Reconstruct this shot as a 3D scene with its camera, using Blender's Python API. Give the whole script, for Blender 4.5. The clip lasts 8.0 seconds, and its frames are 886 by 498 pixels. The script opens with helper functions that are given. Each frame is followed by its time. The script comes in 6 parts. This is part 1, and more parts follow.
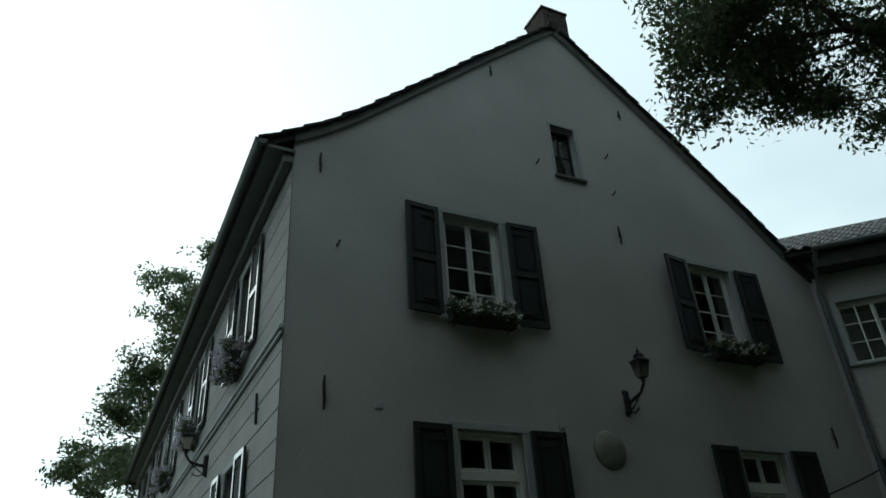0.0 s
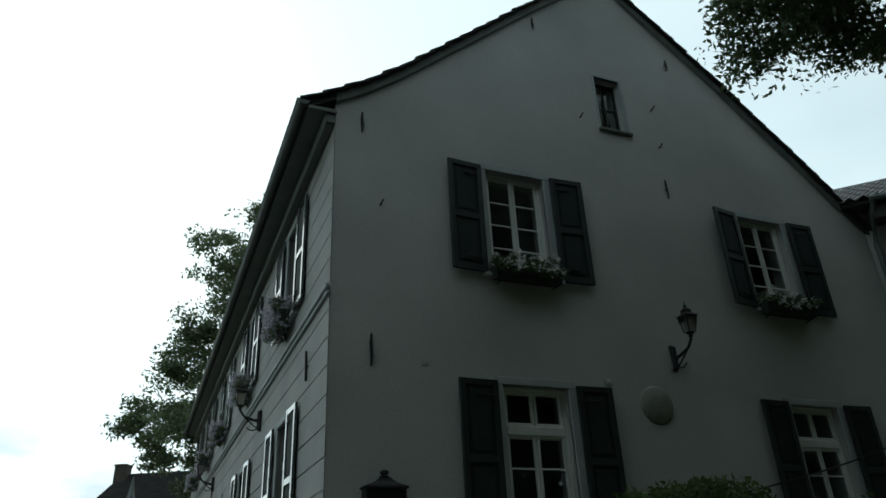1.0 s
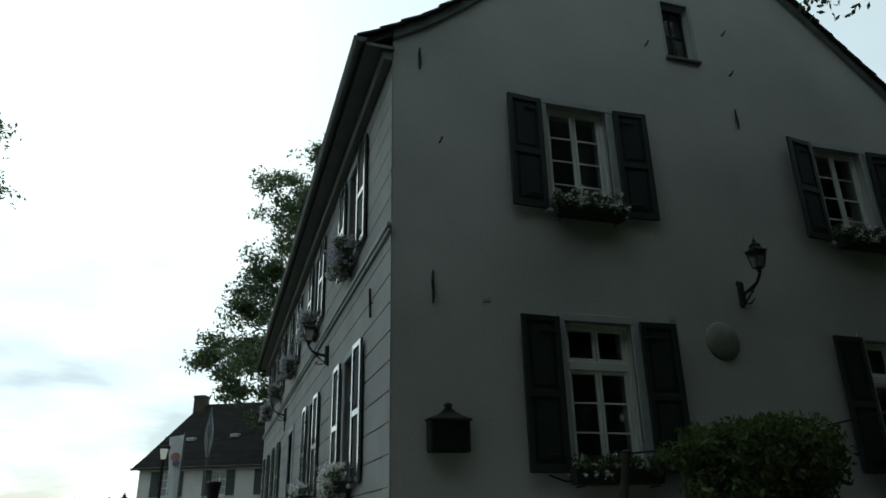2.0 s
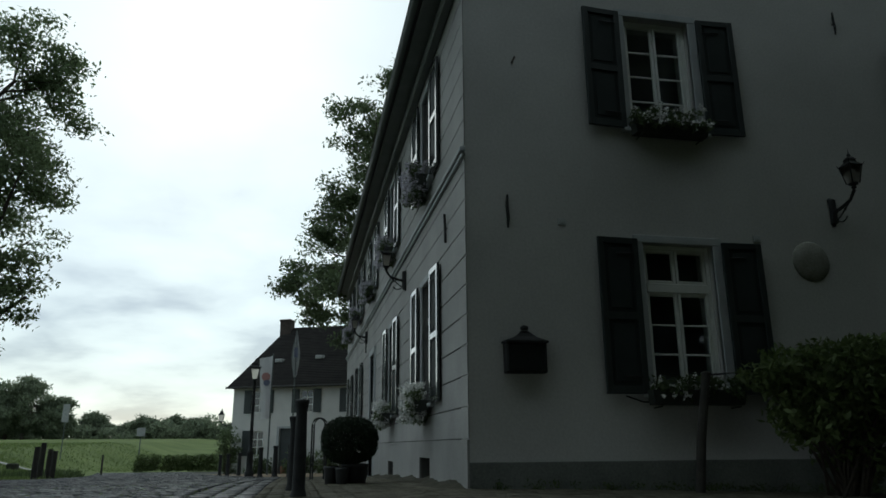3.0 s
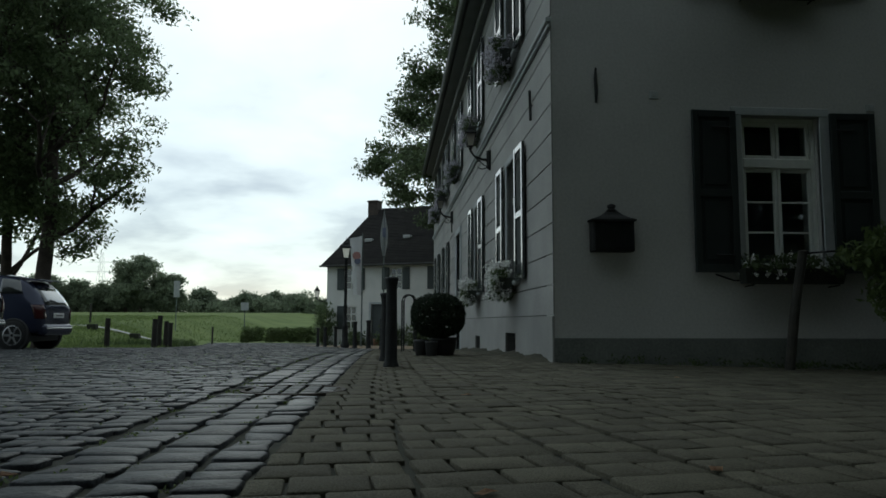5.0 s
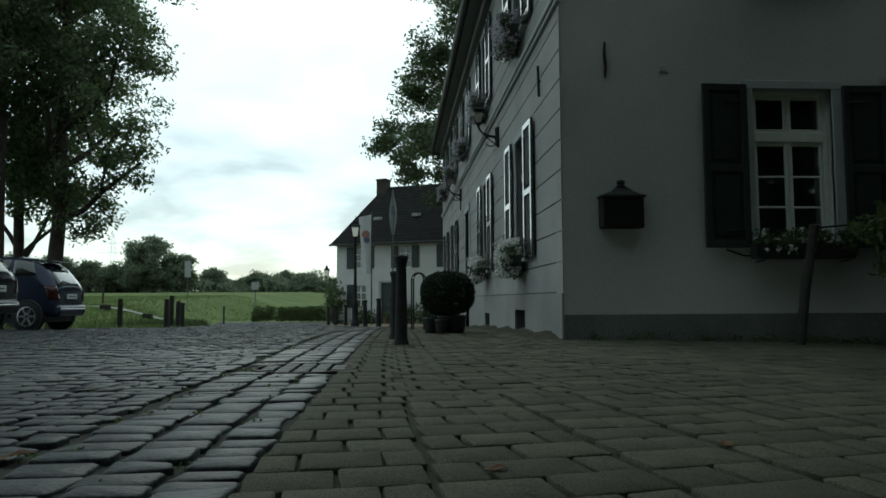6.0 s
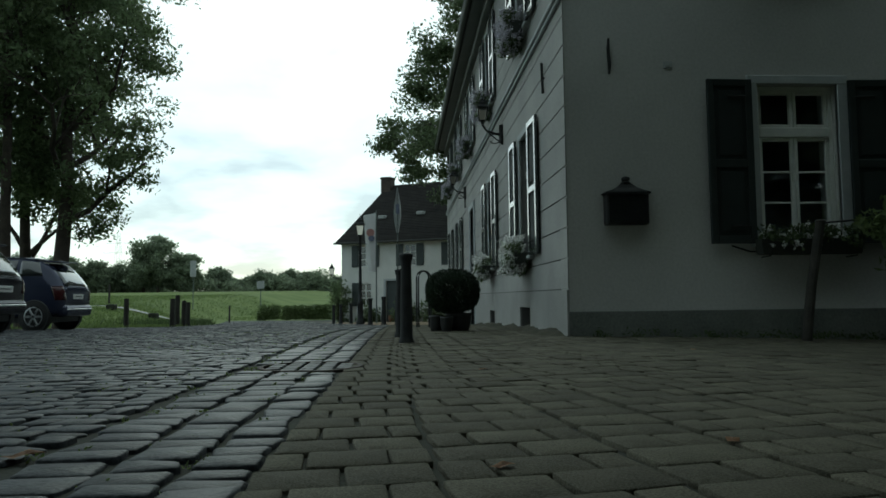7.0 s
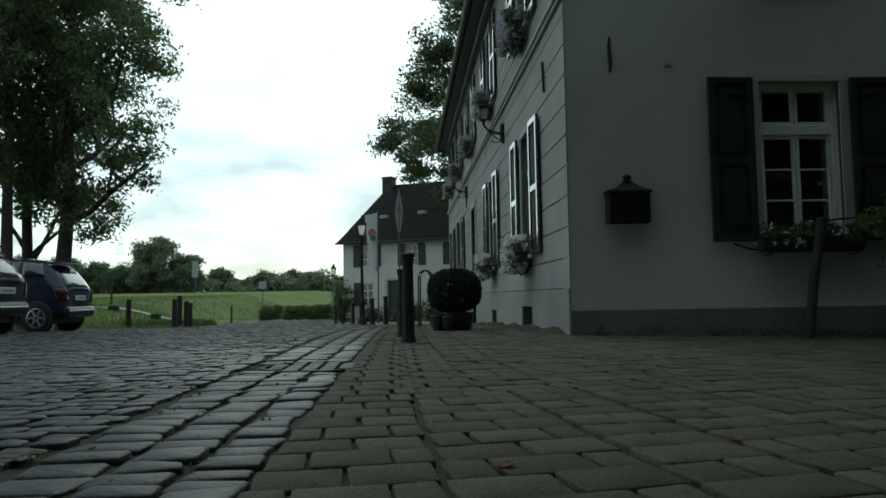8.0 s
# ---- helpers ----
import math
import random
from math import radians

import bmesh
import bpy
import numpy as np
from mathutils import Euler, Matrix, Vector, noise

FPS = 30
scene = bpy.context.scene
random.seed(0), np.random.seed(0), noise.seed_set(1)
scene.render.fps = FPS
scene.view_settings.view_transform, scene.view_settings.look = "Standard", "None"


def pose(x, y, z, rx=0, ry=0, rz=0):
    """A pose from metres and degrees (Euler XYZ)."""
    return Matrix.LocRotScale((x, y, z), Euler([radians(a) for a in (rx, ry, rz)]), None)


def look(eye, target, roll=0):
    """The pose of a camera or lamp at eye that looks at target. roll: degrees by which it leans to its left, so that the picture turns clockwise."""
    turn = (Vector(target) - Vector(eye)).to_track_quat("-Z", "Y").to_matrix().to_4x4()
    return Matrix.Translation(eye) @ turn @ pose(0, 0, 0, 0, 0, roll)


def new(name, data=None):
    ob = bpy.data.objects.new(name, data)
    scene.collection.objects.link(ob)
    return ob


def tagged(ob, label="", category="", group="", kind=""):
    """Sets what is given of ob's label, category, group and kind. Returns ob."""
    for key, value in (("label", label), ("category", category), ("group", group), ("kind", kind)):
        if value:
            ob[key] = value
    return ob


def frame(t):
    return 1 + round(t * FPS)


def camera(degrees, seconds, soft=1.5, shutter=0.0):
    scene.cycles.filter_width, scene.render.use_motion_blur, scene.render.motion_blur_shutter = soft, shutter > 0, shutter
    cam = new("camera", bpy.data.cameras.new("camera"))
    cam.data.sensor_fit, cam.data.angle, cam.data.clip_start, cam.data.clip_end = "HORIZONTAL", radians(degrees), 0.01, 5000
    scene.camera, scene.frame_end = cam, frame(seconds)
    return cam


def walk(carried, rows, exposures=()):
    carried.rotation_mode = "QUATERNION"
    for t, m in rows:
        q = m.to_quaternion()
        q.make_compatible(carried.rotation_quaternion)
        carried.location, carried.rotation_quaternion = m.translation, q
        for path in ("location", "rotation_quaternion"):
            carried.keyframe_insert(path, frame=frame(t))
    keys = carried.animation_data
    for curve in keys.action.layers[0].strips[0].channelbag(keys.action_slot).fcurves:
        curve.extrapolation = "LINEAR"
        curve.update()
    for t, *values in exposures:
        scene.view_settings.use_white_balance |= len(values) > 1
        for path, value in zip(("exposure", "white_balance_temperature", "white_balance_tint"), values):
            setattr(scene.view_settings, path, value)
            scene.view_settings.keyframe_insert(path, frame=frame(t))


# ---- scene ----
# the camera stands low over the paving on one spot; it tilts down and turns
cam = camera(63.9, 8.0, soft=1.6)
EYE_Z = 0.42
# the clip's camera stops down as the bright sky comes in, and opens again a little
EXPOSURES = [(0.0, 0.62, 6080, -8), (1.5, 0.50, 6080, -7), (3.0, 0.16, 6110, -3), (3.6, 0.07, 6130, 1), (4.5, 0.13, 6130, 0), (6.4, 0.43, 6080, -11), (8.0, 0.47, 6080, -11)]
TURNS = [
    (0.0, 119.56, 3.2, -25.46),
    (0.5, 118.51, 3.02, -24.02),
    (1.0, 116.34, 2.42, -21.91),
    (1.5, 114.15, 1.64, -19.71),
    (3.0, 105.48, 0.38, -11.10),
    (3.5, 102.79, -0.36, -8.04),
    (4.0, 99.82, -0.66, -5.91),
    (4.5, 97.35, -0.31, -4.99),
    (5.0, 95.82, -0.19, -4.28),
    (6.5, 93.79, 0.5, -3.26),
    (7.0, 93.87, 0.64, -3.1),
    (7.5, 93.7, 0.72, -3.07),
    (8.0, 93.83, 0.91, -2.95),
]
walk(cam, [(t, pose(0, 0, EYE_Z, rx, ry, rz)) for t, rx, ry, rz in TURNS], exposures=EXPOSURES)
SKY_GLOW, SKY_BASE, SUN_POWER = 0.31, 0.385, 0.12

from mathutils.bvhtree import BVHTree

# ---- sky and sun: bright overcast, the sun veiled ahead to the left ----
SUN_DIR = Vector((-0.12, 0.82, 0.55)).normalized()
world = bpy.data.worlds.new("sky")
scene.world = world
world.use_nodes = True
wn, wl = world.node_tree.nodes, world.node_tree.links
wn.clear()


def wmath(op, a, b=None):
    n = wn.new("ShaderNodeMath")
    n.operation = op
    for i, v in enumerate((a, b)):
        if v is None:
            continue
        if isinstance(v, (int, float)):
            n.inputs[i].default_value = v
        else:
            wl.new(v, n.inputs[i])
    return n.outputs[0]


coord = wn.new("ShaderNodeTexCoord")
sky = wn.new("ShaderNodeTexSky")
sky.sky_type = "NISHITA"
sky.sun_disc = False
sky.sun_elevation = math.asin(SUN_DIR.z)
sky.sun_rotation = math.atan2(SUN_DIR.x, SUN_DIR.y)
sep = wn.new("ShaderNodeSeparateXYZ")
wl.new(coord.outputs["Generated"], sep.inputs[0])
up = wmath("ADD", wmath("MAXIMUM", sep.outputs[2], 0.0), 0.22)
comb = wn.new("ShaderNodeCombineXYZ")
wl.new(wmath("DIVIDE", sep.outputs[0], up), comb.inputs[0])
wl.new(wmath("DIVIDE", sep.outputs[1], up), comb.inputs[1])
cloud = wn.new("ShaderNodeTexNoise")
cloud.inputs["Scale"].default_value = 1.9
cloud.inputs["Distortion"].default_value = 0.12
cloud.inputs["Detail"].default_value = 5.0
cloud.inputs["Roughness"].default_value = 0.5
wl.new(comb.outputs[0], cloud.inputs["Vector"])
ramp = wn.new("ShaderNodeValToRGB")
ramp.color_ramp.elements[0].position, ramp.color_ramp.elements[0].color = 0.37, (0.40, 0.44, 0.54, 1)
ramp.color_ramp.elements[1].position, ramp.color_ramp.elements[1].color = 0.64, (0.925, 0.965, 0.985, 1)
soft = ramp.color_ramp.elements.new(0.48)
soft.color = (0.72, 0.755, 0.82, 1)
low = wmath("MINIMUM", wmath("MAXIMUM", wmath("SUBTRACT", 1.2, wmath("MULTIPLY", sep.outputs[2], 1.65)), 0.12), 1.0)
wl.new(wmath("ADD", 0.62, wmath("MULTIPLY", wmath("SUBTRACT", cloud.outputs["Fac"], 0.62), low)), ramp.inputs[0])
dot = wn.new("ShaderNodeVectorMath")
dot.operation = "DOT_PRODUCT"
wl.new(coord.outputs["Generated"], dot.inputs[0])
dot.inputs[1].default_value = SUN_DIR
glow = wmath("POWER", wmath("MAXIMUM", wmath("ADD", wmath("MULTIPLY", dot.outputs["Value"], 0.5), 0.5), 0.0), 2.4)
gain = wmath("ADD", wmath("MULTIPLY", glow, SKY_GLOW), SKY_BASE)
veil = wn.new("ShaderNodeVectorMath")
veil.operation = "SCALE"
wl.new(ramp.outputs[0], veil.inputs[0])
wl.new(gain, veil.inputs["Scale"])
clear = wn.new("ShaderNodeVectorMath")
clear.operation = "SCALE"
clear.inputs["Scale"].default_value = 0.025
wl.new(sky.outputs[0], clear.inputs[0])
mixs = wn.new("ShaderNodeVectorMath")
mixs.operation = "ADD"
wl.new(veil.outputs[0], mixs.inputs[0])
wl.new(clear.outputs[0], mixs.inputs[1])
bg = wn.new("ShaderNodeBackground")
bg.inputs["Strength"].default_value = 1.0
wl.new(mixs.outputs[0], bg.inputs["Color"])
out = wn.new("ShaderNodeOutputWorld")
wl.new(bg.outputs[0], out.inputs["Surface"])

sun = new("sun", bpy.data.lights.new("sun", "SUN"))
sun.data.energy, sun.data.angle, sun.data.color = SUN_POWER, radians(14), (1.0, 0.96, 0.9)
sun.matrix_world = look(SUN_DIR * 40, (0, 0, 0))

# ---- materials ----


def mat(name, c1, c2, rough=0.8, scale=3.0, fine=60.0, bump=0.15, metal=0.0, vary=0.0, spec=0.5, dist=0.01, island=False, lo=0.35, hi=0.65, grain=0.35):
    """Two colours mixed by coarse and fine noise, with relief; vary: brightness spread from piece to piece."""
    m = bpy.data.materials.new(name)
    m.use_nodes = True
    n, l = m.node_tree.nodes, m.node_tree.links
    b = n["Principled BSDF"]
    b.inputs["Metallic"].default_value = metal
    b.inputs["Specular IOR Level"].default_value = spec
    tc = n.new("ShaderNodeTexCoord")
    n1, n2 = n.new("ShaderNodeTexNoise"), n.new("ShaderNodeTexNoise")
    for q, s, d in ((n1, scale, 6.0), (n2, fine, 3.0)):
        q.inputs["Scale"].default_value, q.inputs["Detail"].default_value = s, d
        l.new(tc.outputs["Object"], q.inputs["Vector"])
    add = n.new("ShaderNodeMix")
    add.inputs["Factor"].default_value = grain
    l.new(n1.outputs["Fac"], add.inputs[2])
    l.new(n2.outputs["Fac"], add.inputs[3])
    rmp = n.new("ShaderNodeValToRGB")
    rmp.color_ramp.elements[0].position, rmp.color_ramp.elements[0].color = lo, (*c1, 1)
    rmp.color_ramp.elements[1].position, rmp.color_ramp.elements[1].color = hi, (*c2, 1)
    l.new(add.outputs[0], rmp.inputs[0])
    colour = rmp.outputs[0]
    if vary:
        src = n.new("ShaderNodeNewGeometry" if island else "ShaderNodeObjectInfo")
        mr = n.new("ShaderNodeMapRange")
        mr.inputs["To Min"].default_value, mr.inputs["To Max"].default_value = 1 - vary, 1 + vary
        l.new(src.outputs["Random Per Island" if island else "Random"], mr.inputs["Value"])
        sc = n.new("ShaderNodeVectorMath")
        sc.operation = "SCALE"
        l.new(colour, sc.inputs[0])
        l.new(mr.outputs[0], sc.inputs["Scale"])
        colour = sc.outputs[0]
    l.new(colour, b.inputs["Base Color"])
    rr = n.new("ShaderNodeMapRange")
    rr.inputs["To Min"].default_value, rr.inputs["To Max"].default_value = max(0.03, rough - 0.1), min(1, rough + 0.1)
    l.new(n1.outputs["Fac"], rr.inputs["Value"])
    l.new(rr.outputs[0], b.inputs["Roughness"])
    bp = n.new("ShaderNodeBump")
    bp.inputs["Strength"].default_value, bp.inputs["Distance"].default_value = bump, dist
    l.new(add.outputs[0], bp.inputs["Height"])
    l.new(bp.outputs[0], b.inputs["Normal"])
    return m


def leaf_mat(name, c1, c2, through_light=0.25):
    m = mat(name, c1, c2, rough=0.5, scale=0.8, fine=9.0, bump=0.0, vary=0.35, island=True, spec=0.25)
    n, l = m.node_tree.nodes, m.node_tree.links
    b, o = n["Principled BSDF"], n["Material Output"]
    tr = n.new("ShaderNodeBsdfTranslucent")
    l.new(b.inputs["Base Color"].links[0].from_socket, tr.inputs["Color"])
    mx = n.new("ShaderNodeMixShader")
    mx.inputs[0].default_value = through_light
    l.new(b.outputs[0], mx.inputs[1])
    l.new(tr.outputs[0], mx.inputs[2])
    l.new(mx.outputs[0], o.inputs["Surface"])
    return m


def glass_mat(name, tint=(0.9, 0.95, 0.95)):
    m = bpy.data.materials.new(name)
    m.use_nodes = True
    b = m.node_tree.nodes["Principled BSDF"]
    b.inputs["Base Color"].default_value = (*tint, 1)
    b.inputs["Roughness"].default_value = 0.02
    b.inputs["Transmission Weight"].default_value = 1.0
    b.inputs["IOR"].default_value = 1.45
    return m


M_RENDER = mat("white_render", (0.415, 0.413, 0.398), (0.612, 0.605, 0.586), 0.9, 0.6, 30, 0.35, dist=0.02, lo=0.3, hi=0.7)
# long wall's render set darker than the gable's, standing in for weaker light
M_ASHLAR = mat("dimmed_scored_render", (0.25, 0.248, 0.238), (0.385, 0.38, 0.365), 0.9, 0.9, 40, 0.35, vary=0.06, lo=0.32, hi=0.66)
M_JOINT = mat("render_joint", (0.10, 0.10, 0.10), (0.17, 0.17, 0.16), 0.95, 5, 50, 0.2)
M_PLINTH = mat("grey_plinth", (0.10, 0.11, 0.10), (0.215, 0.225, 0.205), 0.9, 1.4, 35, 0.4)
M_TRIM = mat("stone_trim", (0.36, 0.38, 0.39), (0.47, 0.49, 0.49), 0.85, 3, 60, 0.25)
M_WHITE = mat("white_paint", (0.68, 0.69, 0.66), (0.80, 0.80, 0.77), 0.45, 6, 90, 0.08)
M_SHUT = mat("dark_green_gloss_paint", (0.018, 0.024, 0.023), (0.030, 0.038, 0.037), 0.22, 4, 70, 0.05, spec=0.5)
b_ = M_SHUT.node_tree.nodes["Principled BSDF"]
b_.inputs["Coat Weight"].default_value, b_.inputs["Coat Roughness"].default_value = 1.0, 0.06
M_SHUTP = mat("dark_green_dull_paint", (0.018, 0.024, 0.023), (0.028, 0.036, 0.035), 0.75, 4, 70, 0.15, spec=0.25)
M_SHUTG = mat("weathered_dark_green_paint", (0.018, 0.024, 0.023), (0.030, 0.038, 0.037), 0.5, 4, 70, 0.1, spec=0.35)
M_DARK = mat("dark_room", (0.22, 0.24, 0.235), (0.30, 0.32, 0.31), 0.95, 2, 20, 0.0)
M_LIME = mat("limewash", (0.60, 0.60, 0.57), (0.74, 0.73, 0.70), 0.9, 1.2, 30, 0.3)
M_GLASS = glass_mat("window_glass")
M_LAMPG = glass_mat("dusty_lantern_glass", (0.30, 0.29, 0.25))
M_LAMPG.node_tree.nodes["Principled BSDF"].inputs["Roughness"].default_value = 0.3
M_TILE = mat("dark_roof_tile", (0.030, 0.028, 0.028), (0.050, 0.047, 0.044), 0.9, 2, 40, 0.3, vary=0.2, spec=0.12)
M_TILER = mat("worn_pantile", (0.16, 0.155, 0.16), (0.30, 0.28, 0.28), 0.55, 6, 60, 0.3, vary=0.22)
M_GUTTER = mat("weathered_zinc", (0.085, 0.10, 0.095), (0.14, 0.16, 0.15), 0.6, 3, 40, 0.1, metal=0.2)
M_VERGE = mat("grey_verge_mortar", (0.15, 0.165, 0.155), (0.25, 0.265, 0.25), 0.85, 3, 40, 0.25)
M_SOFFIT = mat("dark_soffit_boards", (0.035, 0.036, 0.034), (0.06, 0.06, 0.055), 0.8, 4, 50, 0.2)
M_EAVE = mat("grey_green_eave_paint", (0.12, 0.135, 0.125), (0.18, 0.195, 0.185), 0.6, 3, 50, 0.15)
M_BRICK = mat("chimney_brick", (0.05, 0.040, 0.036), (0.092, 0.070, 0.060), 0.9, 6, 70, 0.4, vary=0.2)
M_IRON = mat("black_iron", (0.013, 0.0135, 0.014), (0.032, 0.033, 0.033), 0.65, 8, 90, 0.15, metal=0.1, spec=0.35)
M_RUST = mat("rusty_iron", (0.03, 0.025, 0.022), (0.07, 0.05, 0.04), 0.8, 12, 90, 0.3)
M_BARK = mat("bark", (0.035, 0.028, 0.022), (0.085, 0.068, 0.052), 0.95, 5, 30, 0.8, dist=0.03)
M_LEAF = leaf_mat("ash_leaf", (0.075, 0.105, 0.050), (0.125, 0.16, 0.080), 0.5)
M_LEAFD = leaf_mat("lime_leaf", (0.10, 0.14, 0.068), (0.17, 0.215, 0.105), 0.6)
M_LEAFB = leaf_mat("bush_leaf", (0.085, 0.120, 0.040), (0.150, 0.190, 0.075), 0.35)
M_LEAFC = leaf_mat("unseen_screen_leaf", (0.045, 0.070, 0.030), (0.080, 0.115, 0.048), 0.2)
# near-black: the clipped ball's shade is put into its leaf colour
M_LEAFT = leaf_mat("shaded_box_leaf", (0.010, 0.020, 0.009), (0.020, 0.036, 0.015), 0.05)
# haze over the distant foliage is put into this paler leaf colour
M_LEAFF = leaf_mat("hazed_far_leaf", (0.17, 0.205, 0.14), (0.25, 0.29, 0.19), 0.65)
M_PETALW = leaf_mat("white_petal", (0.66, 0.66, 0.64), (0.80, 0.80, 0.78), 0.3)
M_PETALV = leaf_mat("violet_petal", (0.42, 0.40, 0.46), (0.60, 0.58, 0.64), 0.3)
M_TROUGH = mat("dark_trough", (0.02, 0.024, 0.02), (0.045, 0.05, 0.04), 0.7, 5, 50, 0.2)
M_WOOD = mat("weathered_post_wood", (0.02, 0.019, 0.016), (0.05, 0.045, 0.037), 0.85, 7, 60, 0.4)
M_PAVER = mat("concrete_paver", (0.058, 0.054, 0.038), (0.128, 0.119, 0.086), 0.88, 5, 150, 1.0, spec=0.25, grain=0.68, lo=0.38, hi=0.62, vary=0.2, dist=0.007)
M_PAVERF = mat("concrete_paver_far", (0.058, 0.054, 0.038), (0.128, 0.119, 0.086), 0.88, 5, 150, 1.0, spec=0.25, grain=0.68, lo=0.38, hi=0.62, vary=0.2, island=True, dist=0.007)
M_COBBLE = mat("granite_sett", (0.023, 0.026, 0.030), (0.064, 0.069, 0.075), 0.52, 9, 60, 1.0, spec=0.20, grain=0.5, vary=0.34, dist=0.008)
M_COBBLEF = mat("granite_sett_far", (0.023, 0.026, 0.030), (0.064, 0.069, 0.075), 0.48, 9, 60, 1.0, spec=0.30, grain=0.5, vary=0.34, island=True, dist=0.008)
M_EARTH = mat("joint_earth", (0.012, 0.013, 0.009), (0.034, 0.037, 0.022), 0.97, 8, 60, 0.5)
M_GRASSB = leaf_mat("grass_blade", (0.11, 0.155, 0.048), (0.175, 0.225, 0.075), 0.4)
M_TARP = mat("white_cloth", (0.70, 0.70, 0.70), (0.78, 0.78, 0.78), 0.85, 3, 80, 0.1)
M_RED = mat("red_cloth", (0.42, 0.22, 0.20), (0.50, 0.27, 0.25), 0.85, 3, 80, 0.1)
M_BLUE = mat("blue_cloth", (0.14, 0.16, 0.24), (0.20, 0.22, 0.30), 0.85, 3, 80, 0.1)
M_CARB = mat("dark_blue_car_paint", (0.026, 0.030, 0.055), (0.034, 0.040, 0.070), 0.16, 2, 200, 0.01, metal=0.3)
M_CARK = mat("black_car_paint", (0.016, 0.016, 0.022), (0.024, 0.024, 0.030), 0.16, 2, 200, 0.01, metal=0.3)
M_TRIMB = mat("black_plastic", (0.012, 0.012, 0.012), (0.025, 0.025, 0.025), 0.55, 10, 120, 0.1)
M_RUBBER = mat("tyre_rubber", (0.010, 0.010, 0.010), (0.022, 0.022, 0.022), 0.85, 10, 90, 0.2)
M_ALLOY = mat("alloy_metal", (0.45, 0.46, 0.47), (0.6, 0.6, 0.6), 0.3, 8, 90, 0.03, metal=0.9)
M_CARGL = mat("car_glass", (0.014, 0.018, 0.018), (0.024, 0.026, 0.026), 0.04, 2, 40, 0.0, spec=0.8)
b_ = M_CARGL.node_tree.nodes["Principled BSDF"]
b_.inputs["Coat Weight"].default_value, b_.inputs["Coat Roughness"].default_value = 1.0, 0.02
M_TAIL = mat("red_tail_light", (0.030, 0.006, 0.007), (0.05, 0.009, 0.009), 0.15, 6, 60, 0.02)
M_PLATE = mat("number_plate", (0.62, 0.62, 0.60), (0.7, 0.7, 0.68), 0.4, 6, 60, 0.02)
M_SIGN = mat("sign_white", (0.30, 0.31, 0.31), (0.38, 0.39, 0.38), 0.6, 6, 60, 0.02)
M_TERRA = mat("terracotta", (0.16, 0.075, 0.045), (0.26, 0.13, 0.08), 0.85, 6, 60, 0.2)
M_GRIT = mat("gritty_earth", (0.030, 0.030, 0.021), (0.080, 0.076, 0.056), 0.95, 7, 70, 0.9, spec=0.15, dist=0.012)
M_LEAFD2 = leaf_mat("rough_grass_blade", (0.050, 0.075, 0.026), (0.095, 0.13, 0.048), 0.35)
M_LEAFDRY = mat("dry_leaf", (0.20, 0.10, 0.05), (0.34, 0.2, 0.1), 0.8, 20, 80, 0.2)


M_GRASS = mat("meadow_grass", (0.105, 0.138, 0.052), (0.180, 0.218, 0.088), 0.95, 0.18, 9, 0.5, dist=0.05, spec=0.03)
M_ROADF = mat("far_road", (0.13, 0.135, 0.135), (0.2, 0.2, 0.2), 0.6, 1.5, 30, 0.3)

# ---- building blocks ----
WORLD = {}
ID = Matrix.Identity(4)


def thing(name, loc, label, category, group="", kind=""):
    ob = new(name)
    ob.empty_display_size = 0.1
    ob.matrix_basis = Matrix.Translation(loc)
    WORLD[ob] = ob.matrix_basis.copy()
    return tagged(ob, label, category, group, kind)


def mesh_of(bm, material, name="mesh", smooth=False):
    me = bpy.data.meshes.new(name)
    bm.normal_update()
    bm.to_mesh(me)
    bm.free()
    me.materials.append(material)
    if smooth:
        for p in me.polygons:
            p.use_smooth = True
    return me


def part(name, bm, material, parent, label="", m=ID, smooth=False):
    """One mesh object under a thing or a part; m is its pose in the world."""
    me = bm if isinstance(bm, bpy.types.Mesh) else mesh_of(bm, material, name, smooth)
    ob = new(name, me)
    ob.parent = parent
    ob.matrix_parent_inverse = WORLD[parent].inverted()
    ob.matrix_basis = m
    WORLD[ob] = m.copy()
    return tagged(ob, label) if label else ob


def solid(name, bm, material, label, category, group="", kind="", smooth=False):
    me = bm if isinstance(bm, bpy.types.Mesh) else mesh_of(bm, material, name, smooth)
    ob = new(name, me)
    WORLD[ob] = ID.copy()
    return tagged(ob, label, category, group, kind)


def B():
    return bmesh.new()


def box(bm, x0, x1, y0, y1, z0, z1, bevel=0.0, seg=1):
    r = bmesh.ops.create_cube(bm, size=1.0, matrix=Matrix.Translation(((x0 + x1) / 2, (y0 + y1) / 2, (z0 + z1) / 2)) @ Matrix.Diagonal((abs(x1 - x0), abs(y1 - y0), abs(z1 - z0), 1)))
    if bevel:
        es = list({e for v in r["verts"] for e in v.link_edges})
        bmesh.ops.bevel(bm, geom=es, offset=bevel, segments=seg, affect="EDGES", profile=0.5)
    return bm


